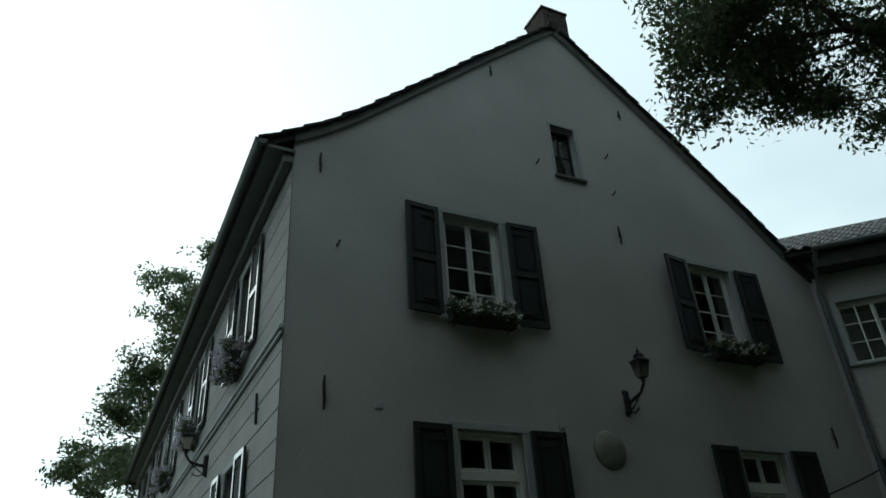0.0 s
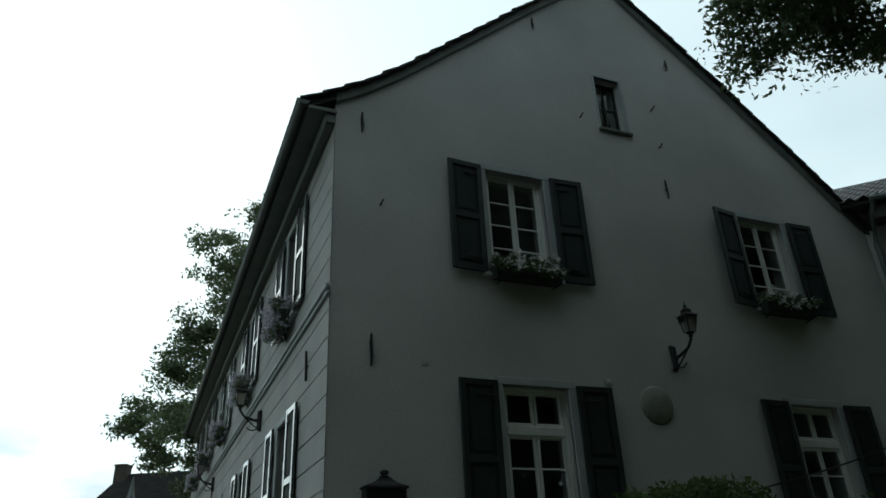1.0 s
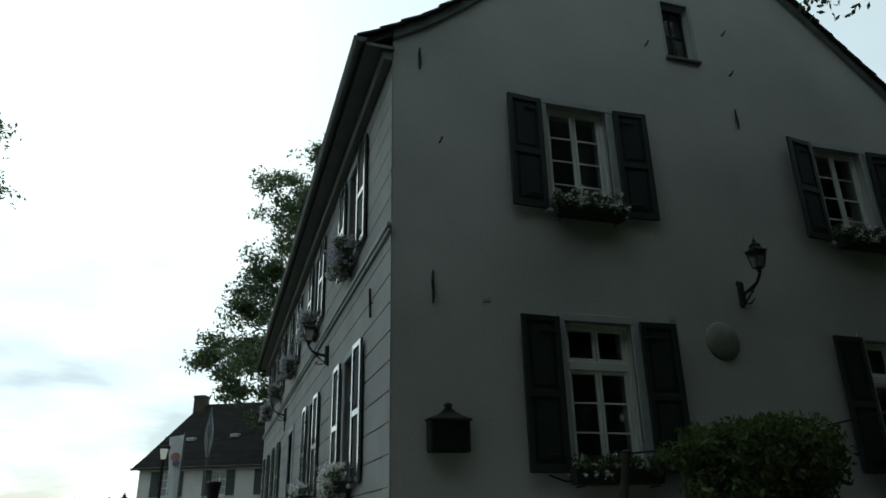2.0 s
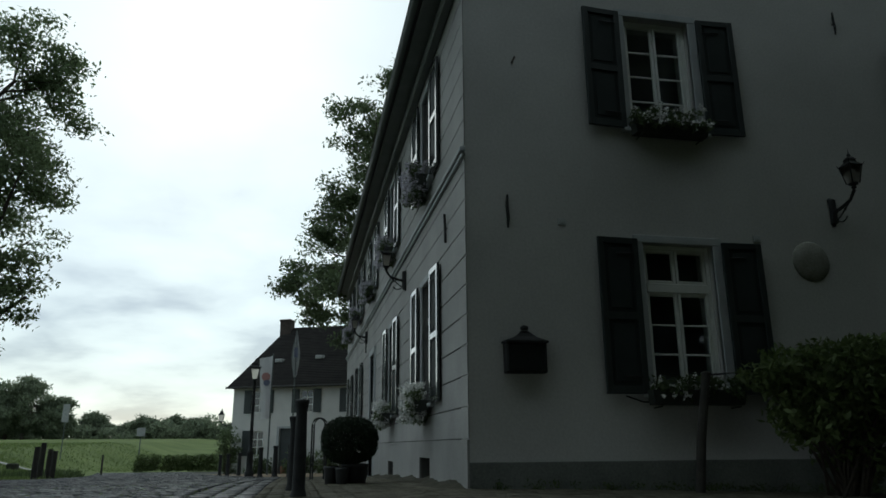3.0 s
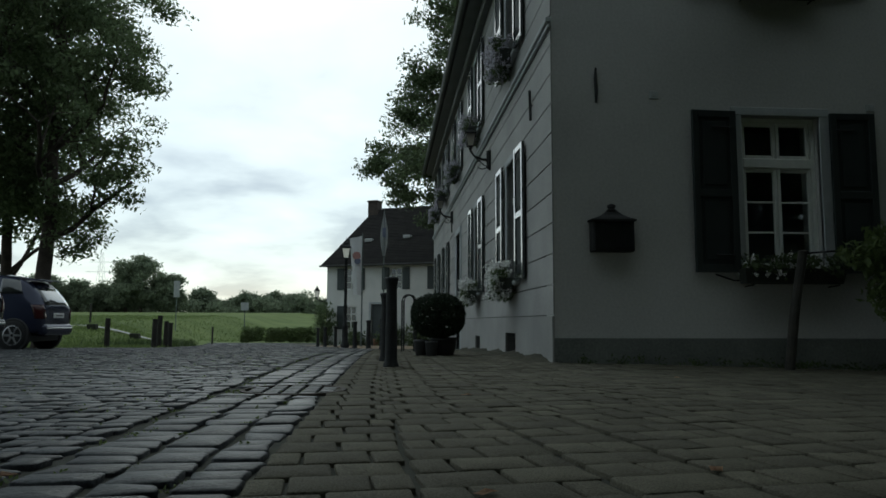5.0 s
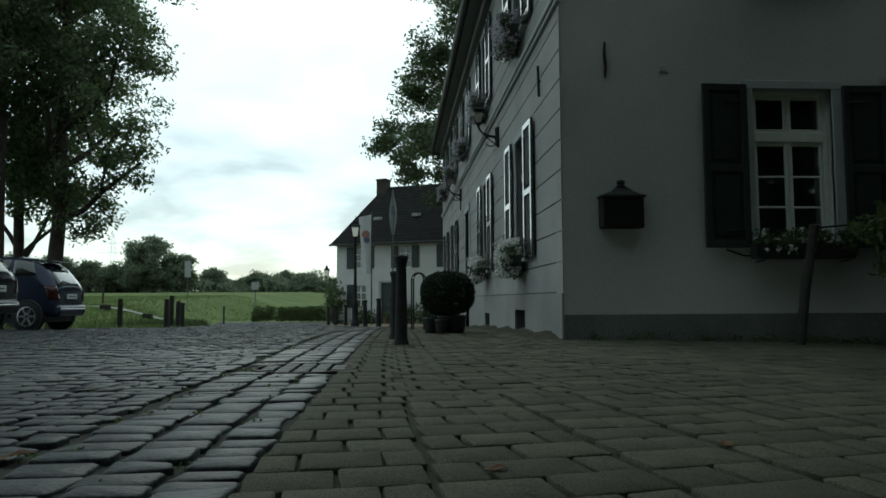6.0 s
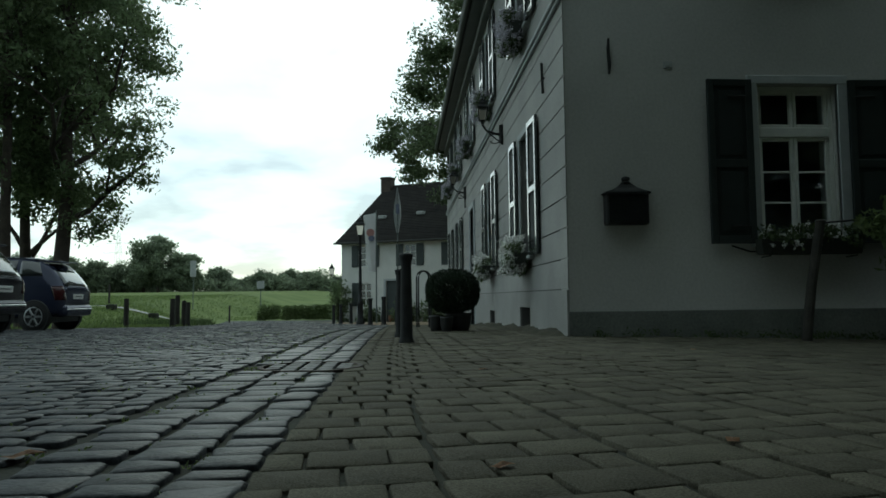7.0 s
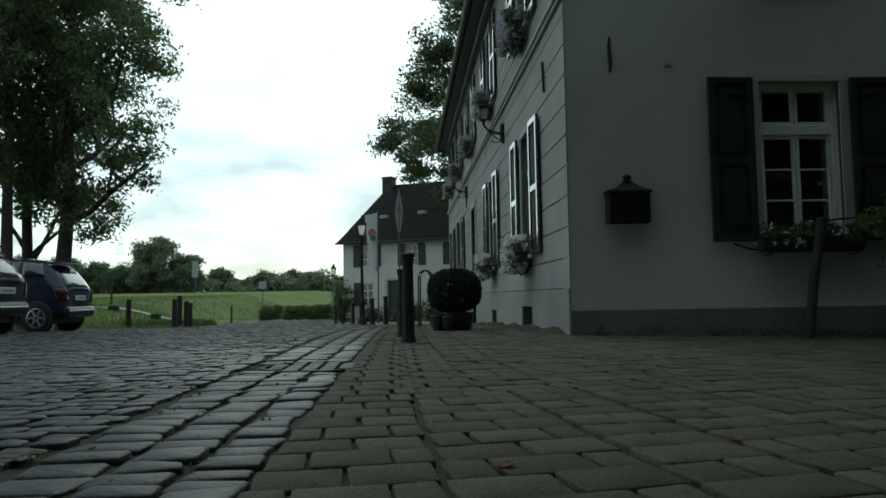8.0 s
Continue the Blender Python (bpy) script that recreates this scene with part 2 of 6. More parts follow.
def tube(bm, pts, radii, n=8, cap=True):
    pts = [Vector(p) for p in pts]
    if isinstance(radii, (int, float)):
        radii = [radii] * len(pts)
    rings = []
    for i, p in enumerate(pts):
        d = (pts[min(i + 1, len(pts) - 1)] - pts[max(i - 1, 0)]).normalized()
        a = d.orthogonal().normalized() if abs(d.z) > 0.95 else d.cross(Vector((0, 0, 1))).normalized()
        b = d.cross(a)
        rings.append([bm.verts.new(p + (a * math.cos(2 * math.pi * k / n) + b * math.sin(2 * math.pi * k / n)) * radii[i]) for k in range(n)])
    for r0, r1 in zip(rings, rings[1:]):
        for k in range(n):
            bm.faces.new((r0[k], r0[(k + 1) % n], r1[(k + 1) % n], r1[k]))
    if cap:
        bm.faces.new(rings[0][::-1])
        bm.faces.new(rings[-1])
    return bm


def lathe(bm, prof, n=16, at=(0, 0, 0), square=False):
    """Profile of (radius, z) turned about z."""
    at = Vector(at)
    rings = []
    for r, z in prof:
        rings.append([bm.verts.new(at + Vector((max(r, 0.0005) * math.cos(2 * math.pi * (k + 0.5) / n), max(r, 0.0005) * math.sin(2 * math.pi * (k + 0.5) / n), z))) for k in range(n)])
    for r0, r1 in zip(rings, rings[1:]):
        for k in range(n):
            bm.faces.new((r0[k], r0[(k + 1) % n], r1[(k + 1) % n], r1[k]))
    bm.faces.new(rings[0][::-1])
    bm.faces.new(rings[-1])
    return bm


def raw_mesh(name, verts, faces, material, smooth=False):
    me = bpy.data.meshes.new(name)
    verts = np.asarray(verts, dtype=np.float32)
    faces = np.asarray(faces, dtype=np.int32)
    k = faces.shape[1]
    me.vertices.add(len(verts))
    me.vertices.foreach_set("co", verts.ravel())
    me.loops.add(faces.size)
    me.loops.foreach_set("vertex_index", faces.ravel())
    me.polygons.add(len(faces))
    me.polygons.foreach_set("loop_start", np.arange(0, faces.size, k, dtype=np.int32))
    if smooth:
        me.polygons.foreach_set("use_smooth", np.ones(len(faces), dtype=bool))
    me.update(calc_edges=True)
    me.materials.append(material)
    return me


def softplus(u, s):
    return (np.sqrt(u * u + s * s) + u) / 2


def gz(x, y):
    """Height of the ground: level by the house corner, falling along the lane, rising again over the meadow."""
    x, y = np.asarray(x, float), np.asarray(y, float)
    z = -0.031 * softplus(y - 9, 3) + 0.031 * softplus(y - 50, 4) - 0.03 * softplus(np.minimum(x, 14) - 2.5, 1)
    z = z + 0.038 * softplus(y - 66, 6) - 0.038 * softplus(y - 150, 8)
    # the verge and meadow to the west lie higher than the lane
    bank = -0.46 + 0.040 * softplus(y - 25, 1.5) - 0.0214 * softplus(y - 40, 2) - 0.0186 * softplus(y - 150, 8)
    west = np.clip((-x - 10.8 - np.minimum(0.3 * softplus(y - 41, 1), 3)) / 6.0, 0, 1)
    west = west * west * (3 - 2 * west) * np.clip((y - 23) / 4.0, 0, 1)
    return z * (1 - west) + bank * west


def gzf(x, y):
    return float(gz(x, y))


def leaves_mesh(name, centres, per, spread, size, material, rng, flat=0.6, long=2.0, droop=0.3):
    """Many small bent leaves round the clump centres."""
    c = np.repeat(np.asarray(centres, float), per, axis=0)
    sp = np.repeat(np.broadcast_to(np.asarray(spread, float), (len(centres),)), per)
    n = len(c)
    off = rng.normal(0, 1, (n, 3))
    off *= (np.minimum(np.linalg.norm(off, axis=1, keepdims=True), 2.0) / np.maximum(np.linalg.norm(off, axis=1, keepdims=True), 1e-6))
    off[:, 2] *= flat
    p = c + off * sp[:, None] * 0.6
    d = rng.normal(0, 1, (n, 3))
    d[:, 2] -= droop
    d /= np.linalg.norm(d, axis=1, keepdims=True)
    u = rng.normal(0, 1, (n, 3))
    s = np.cross(d, u)
    s /= np.linalg.norm(s, axis=1, keepdims=True)
    w = np.cross(s, d)
    sz = size * rng.uniform(0.6, 1.3, n)[:, None]
    tip, base = p + d * sz * long * 0.5, p - d * sz * long * 0.5
    left, right = p + s * sz * 0.42 + w * sz * 0.12, p - s * sz * 0.42 + w * sz * 0.12
    v = np.stack([base, left, tip, right], 1).reshape(-1, 3)
    f = np.arange(n * 4).reshape(-1, 4)
    return raw_mesh(name, v, f, material)


# ---- the manor house: plan ----
XC, YC, XW, YE = 1.857, 7.935, 12.08, 29.9
ROOF_L = [(1.40, 6.66), (1.85, 6.92), (2.30, 7.20), (2.81, 7.59), (3.88, 8.53), (5.13, 9.63), (6.31, 10.63), (6.78, 11.02)]
ROOF_R = [(6.78, 11.02), (7.15, 10.74), (8.03, 9.99), (9.10, 9.08), (10.63, 7.68), (11.50, 6.82), (12.30, 6.15)]
UP_Z, UP_H, LOW_Z, LOW_H = 4.42, 1.68, 1.02, 1.84
LOWER_X, UPPER_X = (4.60, 9.46), (4.59, 9.35)
WIN_W = 0.96
ATTIC = (6.37, 6.88, 7.38, 8.47)
BAYS = (10.55, 14.80, 18.95, 23.00, 27.00)


def roof_z(x):
    line = ROOF_L if x <= 6.78 else ROOF_R
    for (xa, za), (xb, zb) in zip(line, line[1:]):
        if xa <= x <= xb:
            return za + (zb - za) * (x - xa) / (xb - xa)
    return line[0][1] if x < line[0][0] else line[-1][1]


def split(lo, hi, holes):
    """The stretches of lo..hi that no hole covers."""
    out_, at = [], lo
    for a, b in sorted(holes):
        if a > at:
            out_.append((at, min(a, hi)))
        at = max(at, b)
    if at < hi:
        out_.append((at, hi))
    return [(a, b) for a, b in out_ if b - a > 1e-4]


house = thing("manor_house", (XC, YC, 0), "two-storey white rendered manor house with dark shutters and tiled gable roof", "house")

# gable wall, 0.4 m thick, with through openings
gable_holes = [(x - WIN_W / 2, x + WIN_W / 2, LOW_Z, LOW_Z + LOW_H) for x in LOWER_X] + [(x - WIN_W / 2, x + WIN_W / 2, UP_Z, UP_Z + UP_H) for x in UPPER_X] + [ATTIC]
levels = sorted({-0.6, 0.5, 11.0} | {z for h in gable_holes for z in h[2:]} | {6.3 + 0.235 * k for k in range(20)})
bm = B()
for za, zb in zip(levels, levels[1:]):
    zm = (za + zb) / 2

    def edge(z, side):
        if z <= 6.55:
            return XC if side < 0 else XW
        xs = np.linspace(XC, 6.78, 200) if side < 0 else np.linspace(XW, 6.78, 200)
        for x in xs:
            if roof_z(float(x)) - 0.10 >= z:
                return float(x)
        return 6.78
    la, lb, ra, rb = edge(za, -1), edge(zb, -1), edge(za, 1), edge(zb, 1)
    holes = [(h[0], h[1]) for h in gable_holes if h[2] < zm < h[3]]
    spans = []
    for a, b in split(min(la, lb), max(ra, rb), holes):
        at = [a] + sorted({x for h in gable_holes for x in h[:2] if max(la, lb) + 1e-3 < x < min(ra, rb) - 1e-3 and a + 1e-3 < x < b - 1e-3}) + [b]
        spans += list(zip(at, at[1:]))
    for i, (a, b) in enumerate(spans):
        a0, a1 = (la, lb) if i == 0 else (a, a)
        b0, b1 = (ra, rb) if i == len(spans) - 1 else (b, b)
        if b0 - a0 < 1e-3:
            continue
        v = [bm.verts.new(p) for p in ((a0, YC, za), (b0, YC, za), (b1, YC, zb), (a1, YC, zb), (a0, YC + 0.4, za), (b0, YC + 0.4, za), (b1, YC + 0.4, zb), (a1, YC + 0.4, zb))]
        for q in ((0, 1, 2, 3), (5, 4, 7, 6), (4, 0, 3, 7), (1, 5, 6, 2), (3, 2, 6, 7), (4, 5, 1, 0)):
            bm.faces.new([v[k] for k in q])
bmesh.ops.remove_doubles(bm, verts=bm.verts, dist=0.0005)
part("wall", bm, M_RENDER, house, "white rendered gable wall, greyed with age")
bm = B()
box(bm, XC - 0.012, XW - 0.002, YC - 0.016, YC + 0.05, -0.6, 0.24, 0.008)
part("plinth", bm, M_PLINTH, house, "grey painted plinth, darker towards damp patches")

# long wall with scored courses
CELLARS = [(10.30, 11.20), (14.40, 15.20), (22.6, 23.4)]
DOOR = (18.40, 19.50, -0.35, 2.75)
long_holes = [(y - WIN_W / 2, y + WIN_W / 2, LOW_Z, LOW_Z + LOW_H) for y in BAYS if y != BAYS[2]]
long_holes += [(y - WIN_W / 2, y + WIN_W / 2, UP_Z, UP_Z + UP_H) for y in BAYS] + [DOOR] + [(a, b, -0.08 - 0.03 * (a - 10), 0.26 - 0.03 * (a - 10)) for a, b in CELLARS]


def long_band(bm, za, zb, x0, x1):
    zs = sorted({za, zb} | {z for h in long_holes for z in h[2:] if za < z < zb})
    for a, b in zip(zs, zs[1:]):
        for p, q in split(YC + 0.4 if x0 > XC - 0.001 else YC - 0.01, YE, [(h[0], h[1]) for h in long_holes if h[2] < (a + b) / 2 < h[3]]):
            at = [p] + sorted({y for h in long_holes for y in h[:2] if p + 1e-3 < y < q - 1e-3}) + [q]
            for pa, pb in zip(at, at[1:]):
                box(bm, x0, x1, pa, pb, a, b)


bm = B()
long_band(bm, -1.6, 6.66, XC, XC + 0.4)
bmesh.ops.remove_doubles(bm, verts=bm.verts, dist=0.0005)
part("wall", bm, M_JOINT, house, "dark joints of the long rendered wall")
zs = [0.49 + 0.352 * k for k in range(18)]
for za, zb in zip(zs, zs[1:]):
    if zb < 3.84 or za > 3.98:
        lo_z, hi_z = za + 0.009, zb - 0.009
    elif za < 3.84:
        lo_z, hi_z = za + 0.009, 3.84
    else:
        lo_z, hi_z = 4.0, zb - 0.009
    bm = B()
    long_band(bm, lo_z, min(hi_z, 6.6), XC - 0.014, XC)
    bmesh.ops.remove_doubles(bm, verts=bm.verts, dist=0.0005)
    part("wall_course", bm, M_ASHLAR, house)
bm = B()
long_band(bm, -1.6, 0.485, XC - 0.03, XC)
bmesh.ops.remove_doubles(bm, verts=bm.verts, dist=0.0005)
part("plinth", bm, M_ASHLAR, house, "pale grey plinth course of the long wall, colour dimmed for weaker light")
bm = B()
box(bm, XC - 0.055, XC - 0.014, YC - 0.045, YE, 3.845, 3.90, 0.01)
box(bm, XC - 0.085, XC - 0.014, YC - 0.075, YE, 3.90, 3.965, 0.012)
part("string_course", bm, M_TRIM, house, "moulded string course between the storeys")
# end, back and inner walls that close the rooms
bm = B()
box(bm, XC + 0.4, XW, YE - 0.4, YE, -1.6, 6.5)
part("wall", bm, M_RENDER, house)
bm = B()
box(bm, XW, XW + 0.4, YC + 0.4, YE, -1.6, 6.3)
part("wall", bm, M_RENDER, house)
bm = B()
box(bm, XC + 0.45, XW - 0.05, YC + 3.2, YC + 3.3, -0.3, 6.6)
box(bm, XC + 3.2, XC + 3.3, YC + 3.3, YE - 0.45, -0.3, 6.6)
box(bm, XC + 0.42, XW - 0.02, YC + 0.42, YE - 0.42, 3.55, 3.75)
box(bm, XC + 0.42, XW - 0.02, YC + 0.42, YE - 0.42, 6.45, 6.55)
box(bm, XC + 0.42, XW - 0.02, YC + 0.42, YE - 0.42, 0.2, 0.3)
part("inner_walls", bm, M_DARK, house, "dim rooms behind the windows")
for a, b in CELLARS:
    bm = B()
    z0 = -0.08 - 0.03 * (a - 10)
    box(bm, XC + 0.22, XC + 0.26, a, b, z0, z0 + 0.34)
    for k in range(4):
        y = a + (b - a) * (k + 1) / 5
        tube(bm, [(XC + 0.1, y, z0), (XC + 0.1, y, z0 + 0.34)], 0.008, 6)
    part("cellar_grating", bm, M_RUST, house, "dark barred cellar opening")

# roof: overlapping tile courses on both slopes, stepped at the verge


def along(line, step):
    pts, acc = [], 0.0
    for (xa, za), (xb, zb) in zip(line, line[1:]):
        n = max(1, int(math.hypot(xb - xa, zb - za) / 0.02))
        pts += [(xa + (xb - xa) * k / n, za + (zb - za) * k / n) for k in range(n)]
    pts.append(line[-1])
    res, last = [pts[0]], pts[0]
    for p in pts[1:]:
        acc += math.hypot(p[0] - last[0], p[1] - last[1])
        last = p
        if acc >= step:
            res.append(p)
            acc = 0.0
    return res


bm = B()
prof = ROOF_L + ROOF_R[1:]
for y0, y1, drop0, drop1 in ((YC - 0.05, YE + 0.05, 0.03, 0.13),):
    va, vb = [], []
    for x, z in prof:
        va.append([bm.verts.new((x, y0, z - drop0)), bm.verts.new((x, y0, z - drop1))])
        vb.append([bm.verts.new((x, y1, z - drop0)), bm.verts.new((x, y1, z - drop1))])
    for i in range(len(prof) - 1):
        bm.faces.new((va[i][0], va[i + 1][0], vb[i + 1][0], vb[i][0]))
        bm.faces.new((va[i][1], vb[i][1], vb[i + 1][1], va[i + 1][1]))
        bm.faces.new((va[i][1], va[i + 1][1], va[i + 1][0], va[i][0]))
        bm.faces.new((vb[i][0], vb[i + 1][0], vb[i + 1][1], vb[i][1]))
roof = part("roof", bm, M_SOFFIT, house, "steep tiled roof with a flared eave")
rng = np.random.default_rng(5)
for line in (ROOF_L, ROOF_R[::-1]):
    st = along(line, 0.335)
    for (xa, za), (xb, zb) in zip(st, st[1:]):
        d = Vector((xb - xa, 0, zb - za)).normalized()
        nrm = Vector((-d.z, 0, d.x)) if d.x > 0 else Vector((d.z, 0, -d.x))
        bm = B()
        y0 = YC - 0.13 + rng.uniform(-0.012, 0.012)
        lift = 0.03 + rng.uniform(0, 0.012)
        p0, p1 = Vector((xa, 0, za)) - d * 0.06, Vector((xb, 0, zb))
        q = [p0 + nrm * lift, p1 + nrm * 0.004, p1 - nrm * 0.03, p0 + nrm * (lift - 0.034)]
        va = [bm.verts.new((v.x, y0, v.z)) for v in q]
        vb = [bm.verts.new((v.x, YE + 0.1, v.z)) for v in q]
        bm.faces.new(va[::-1])
        bm.faces.new(vb)
        for i in range(4):
            bm.faces.new((va[i], va[(i + 1) % 4], vb[(i + 1) % 4], vb[i]))
        bmesh.ops.recalc_face_normals(bm, faces=bm.faces)
        part("tile_course", bm, M_TILE, roof)
bm = B()
tube(bm, [(6.78, YC - 0.12, 11.0), (6.78, YE, 11.0)], 0.11, 10)
part("ridge", bm, M_TILE, roof)
# verge mortar strip under the tiles on the gable
bm = B()
for line in (ROOF_L[1:], ROOF_R[:-1]):
    for (xa, za), (xb, zb) in zip(line, line[1:]):
        v = [bm.verts.new(p) for p in ((xa, YC - 0.055, za - 0.02), (xb, YC - 0.055, zb - 0.02), (xb, YC - 0.055, zb - 0.17), (xa, YC - 0.055, za - 0.17), (xa, YC + 0.0, za - 0.02), (xb, YC + 0.0, zb - 0.02), (xb, YC + 0.0, zb - 0.19), (xa, YC + 0.0, za - 0.19))]
        for q in ((0, 1, 2, 3), (7, 6, 5, 4), (0, 4, 5, 1), (3, 2, 6, 7)):
            bm.faces.new([v[k] for k in q])
bmesh.ops.remove_doubles(bm, verts=bm.verts, dist=0.0005)
bmesh.ops.recalc_face_normals(bm, faces=bm.faces)
part("verge_board", bm, M_VERGE, house)
# boxed eave and half-round gutter
bm = B()
box(bm, XC - 0.40, XC - 0.0, YC - 0.09, YE, 6.52, 6.58, 0.006)
box(bm, XC - 0.16, XC - 0.014, YC - 0.05, YE, 6.36, 6.52, 0.02)
part("soffit", bm, M_EAVE, house, "grey-green painted boxed eave")
bm = B()
gx, gzr, gr = XC - 0.47, 6.63, 0.085
ys = (YC - 0.11, YE + 0.1)
rings = []
for y in ys:
    rings.append([[bm.verts.new((gx + r * math.cos(a), y, gzr + r * math.sin(a))) for a in np.linspace(math.pi, 2 * math.pi, 10)] for r in (gr, gr - 0.006)])
for k in range(9):
    bm.faces.new((rings[0][0][k], rings[1][0][k], rings[1][0][k + 1], rings[0][0][k + 1]))
    bm.faces.new((rings[0][1][k + 1], rings[1][1][k + 1], rings[1][1][k], rings[0][1][k]))
    for r in (0, 1):
        bm.faces.new((rings[r][0][k], rings[r][0][k + 1], rings[r][1][k + 1], rings[r][1][k]))
tube(bm, [(gx - gr, ys[0], gzr), (gx - gr, ys[1], gzr)], 0.012, 6)
bm.faces.new(rings[0][0][::-1])
part("gutter", bm, M_GUTTER, house, "half-round zinc gutter along the eave")

# chimney of coursed brick
bm = B()
box(bm, 6.74, 7.30, 8.02, 8.62, 10.2, 11.66)
chim = part("chimney", bm, M_JOINT, house, "brick chimney on the ridge")
for k in range(17):
    z = 10.35 + k * 0.077
    for i in range(4):
        bx = 6.735 + i * 0.215 - (0.105 if k % 2 else 0)
        a, b = max(bx, 6.73), min(bx + 0.205, 7.31)
        if b - a > 0.03:
            bm = B()
            box(bm, a, b, 8.008, 8.05, z, z + 0.066, 0.004)
            part("brick", bm, M_BRICK, chim)
    for i in range(3):
        by = 8.05 + i * 0.215 - (0.105 if k % 2 else 0)
        a, b = max(by, 8.052), min(by + 0.205, 8.63)
        if b - a > 0.03:
            bm = B()
            box(bm, 6.728, 6.77, a, b, z, z + 0.066, 0.004)
            part("brick", bm, M_BRICK, chim)
bm = B()
box(bm, 6.70, 7.34, 7.98, 8.66, 11.66, 11.72, 0.01)
part("chimney_cap", bm, M_BRICK, chim)


# windows: local x across, -y outwards, z up from the sill
def window_meshes(w, h, transom):
    d = 0.10
    bm = B()
    for a, b in ((-w / 2 - 0.125, -w / 2), (w / 2, w / 2 + 0.125)):
        box(bm, a, b, -0.022, 0.04, -0.02, h, 0.006)
    box(bm, -w / 2 - 0.125, w / 2 + 0.125, -0.026, 0.04, h, h + 0.10, 0.006)
    surround = mesh_of(bm, M_TRIM, "surround")
    bm = B()
    box(bm, -w / 2 - 0.14, w / 2 + 0.14, -0.09, 0.12, -0.07, -0.015, 0.01)
    sill = mesh_of(bm, M_TRIM, "sill")
    bm = B()
    fw = 0.055
    for a, b in ((-w / 2, -w / 2 + fw), (w / 2 - fw, w / 2)):
        box(bm, a, b, d, d + 0.06, 0, h, 0.006)
    box(bm, -w / 2 + fw, w / 2 - fw, d, d + 0.06, 0, fw, 0.006)
    box(bm, -w / 2 + fw, w / 2 - fw, d, d + 0.06, h - fw, h, 0.006)
    if transom:
        box(bm, -w / 2 + fw, w / 2 - fw, d - 0.02, d + 0.06, transom - 0.06, transom + 0.06, 0.01)
        zones = [(fw, transom - 0.06, 3), (transom + 0.06, h - fw, 1)]
    else:
        zones = [(fw, h - fw, 4)]
    frame_me = mesh_of(bm, M_WHITE, "window_frame")
    sashes = []
    for z0, z1, rows_ in zones:
        for sgn in (-1, 1):
            x0, x1 = (-w / 2 + fw + 0.004, -0.004) if sgn < 0 else (0.004, w / 2 - fw - 0.004)
            bm = B()
            s = 0.042
            box(bm, x0, x0 + s, d + 0.008, d + 0.05, z0, z1, 0.005)
            box(bm, x1 - s, x1, d + 0.008, d + 0.05, z0, z1, 0.005)
            box(bm, x0 + s, x1 - s, d + 0.008, d + 0.05, z0, z0 + s, 0.005)
            box(bm, x0 + s, x1 - s, d + 0.008, d + 0.05, z1 - s, z1, 0.005)
            for k in range(1, rows_):
                zz = z0 + s + (z1 - z0 - 2 * s) * k / rows_
                box(bm, x0 + s, x1 - s, d + 0.014, d + 0.044, zz - 0.011, zz + 0.011, 0.003)
            panes = []
            for k in range(rows_):
                pa = z0 + s + (z1 - z0 - 2 * s) * k / rows_ + 0.012
                pb = z0 + s + (z1 - z0 - 2 * s) * (k + 1) / rows_ - 0.012
                b2 = B()
                box(b2, x0 + s - 0.003, x1 - s + 0.003, d + 0.027, d + 0.031, pa, pb)
                panes.append(mesh_of(b2, M_GLASS, "pane"))
            sashes.append((mesh_of(bm, M_WHITE, "sash"), panes))
    return surround, sill, frame_me, sashes


def shutter_meshes(w, h, gloss):
    bm = B()
    st = 0.075
    box(bm, 0.002, w - 0.002, -0.02, 0, 0.002, h - 0.002)
    fr = mesh_of(bm, M_SHUTP, "shutter")
    pan = []
    for a, b in ((0, st), (w - st, w)):
        bm = B()
        box(bm, a, b, -0.042, -0.001, 0, h, 0.004)
        pan.append(("stile", mesh_of(bm, gloss, "stile")))
    for a, b in ((0, 0.09), (h * 0.46, h * 0.46 + 0.09), (h - 0.08, h)):
        bm = B()
        box(bm, st, w - st, -0.040, -0.001, a, b, 0.004)
        pan.append(("rail", mesh_of(bm, gloss, "rail")))
    for a, b in ((0.09, h * 0.46), (h * 0.46 + 0.09, h - 0.08)):
        bm = B()
        box(bm, st + 0.05, w - st - 0.05, -0.031, -0.018, a + 0.05, b - 0.05, 0.007)
        pan.append(("panel", mesh_of(bm, M_SHUTP, "panel")))
    hinge = []
    for z in (0.2, h - 0.2):
        bm = B()
        tube(bm, [(0.0, -0.015, z), (0.1, -0.047, z), (0.3, -0.047, z)], 0.010, 6)
        hinge.append(mesh_of(bm, M_IRON, "strap_hinge"))
    return fr, pan, hinge


WM_LOW = window_meshes(WIN_W, LOW_H, LOW_H * 0.70)
WM_UP = window_meshes(WIN_W, UP_H, 0)
SM_LOW, SM_UP = shutter_meshes(0.535, LOW_H + 0.06, M_SHUT), shutter_meshes(0.535, UP_H + 0.05, M_SHUT)
SG_LOW, SG_UP = shutter_meshes(0.535, LOW_H + 0.06, M_SHUTG), shutter_meshes(0.535, UP_H + 0.05, M_SHUTG)


def add_window(host, m, wm):
    surround, sill, frame_me, sashes = wm
    win = part("window", surround, None, host, "", m)
    part("window_sill", sill, None, win, "", m)
    part("window_frame", frame_me, None, win, "white painted wooden frame", m)
    for sash, panes in sashes:
        part("sash", sash, None, win, "", m)
        for p in panes:
            ob = part("pane", p, None, win, "", m)
            ob.visible_shadow = False


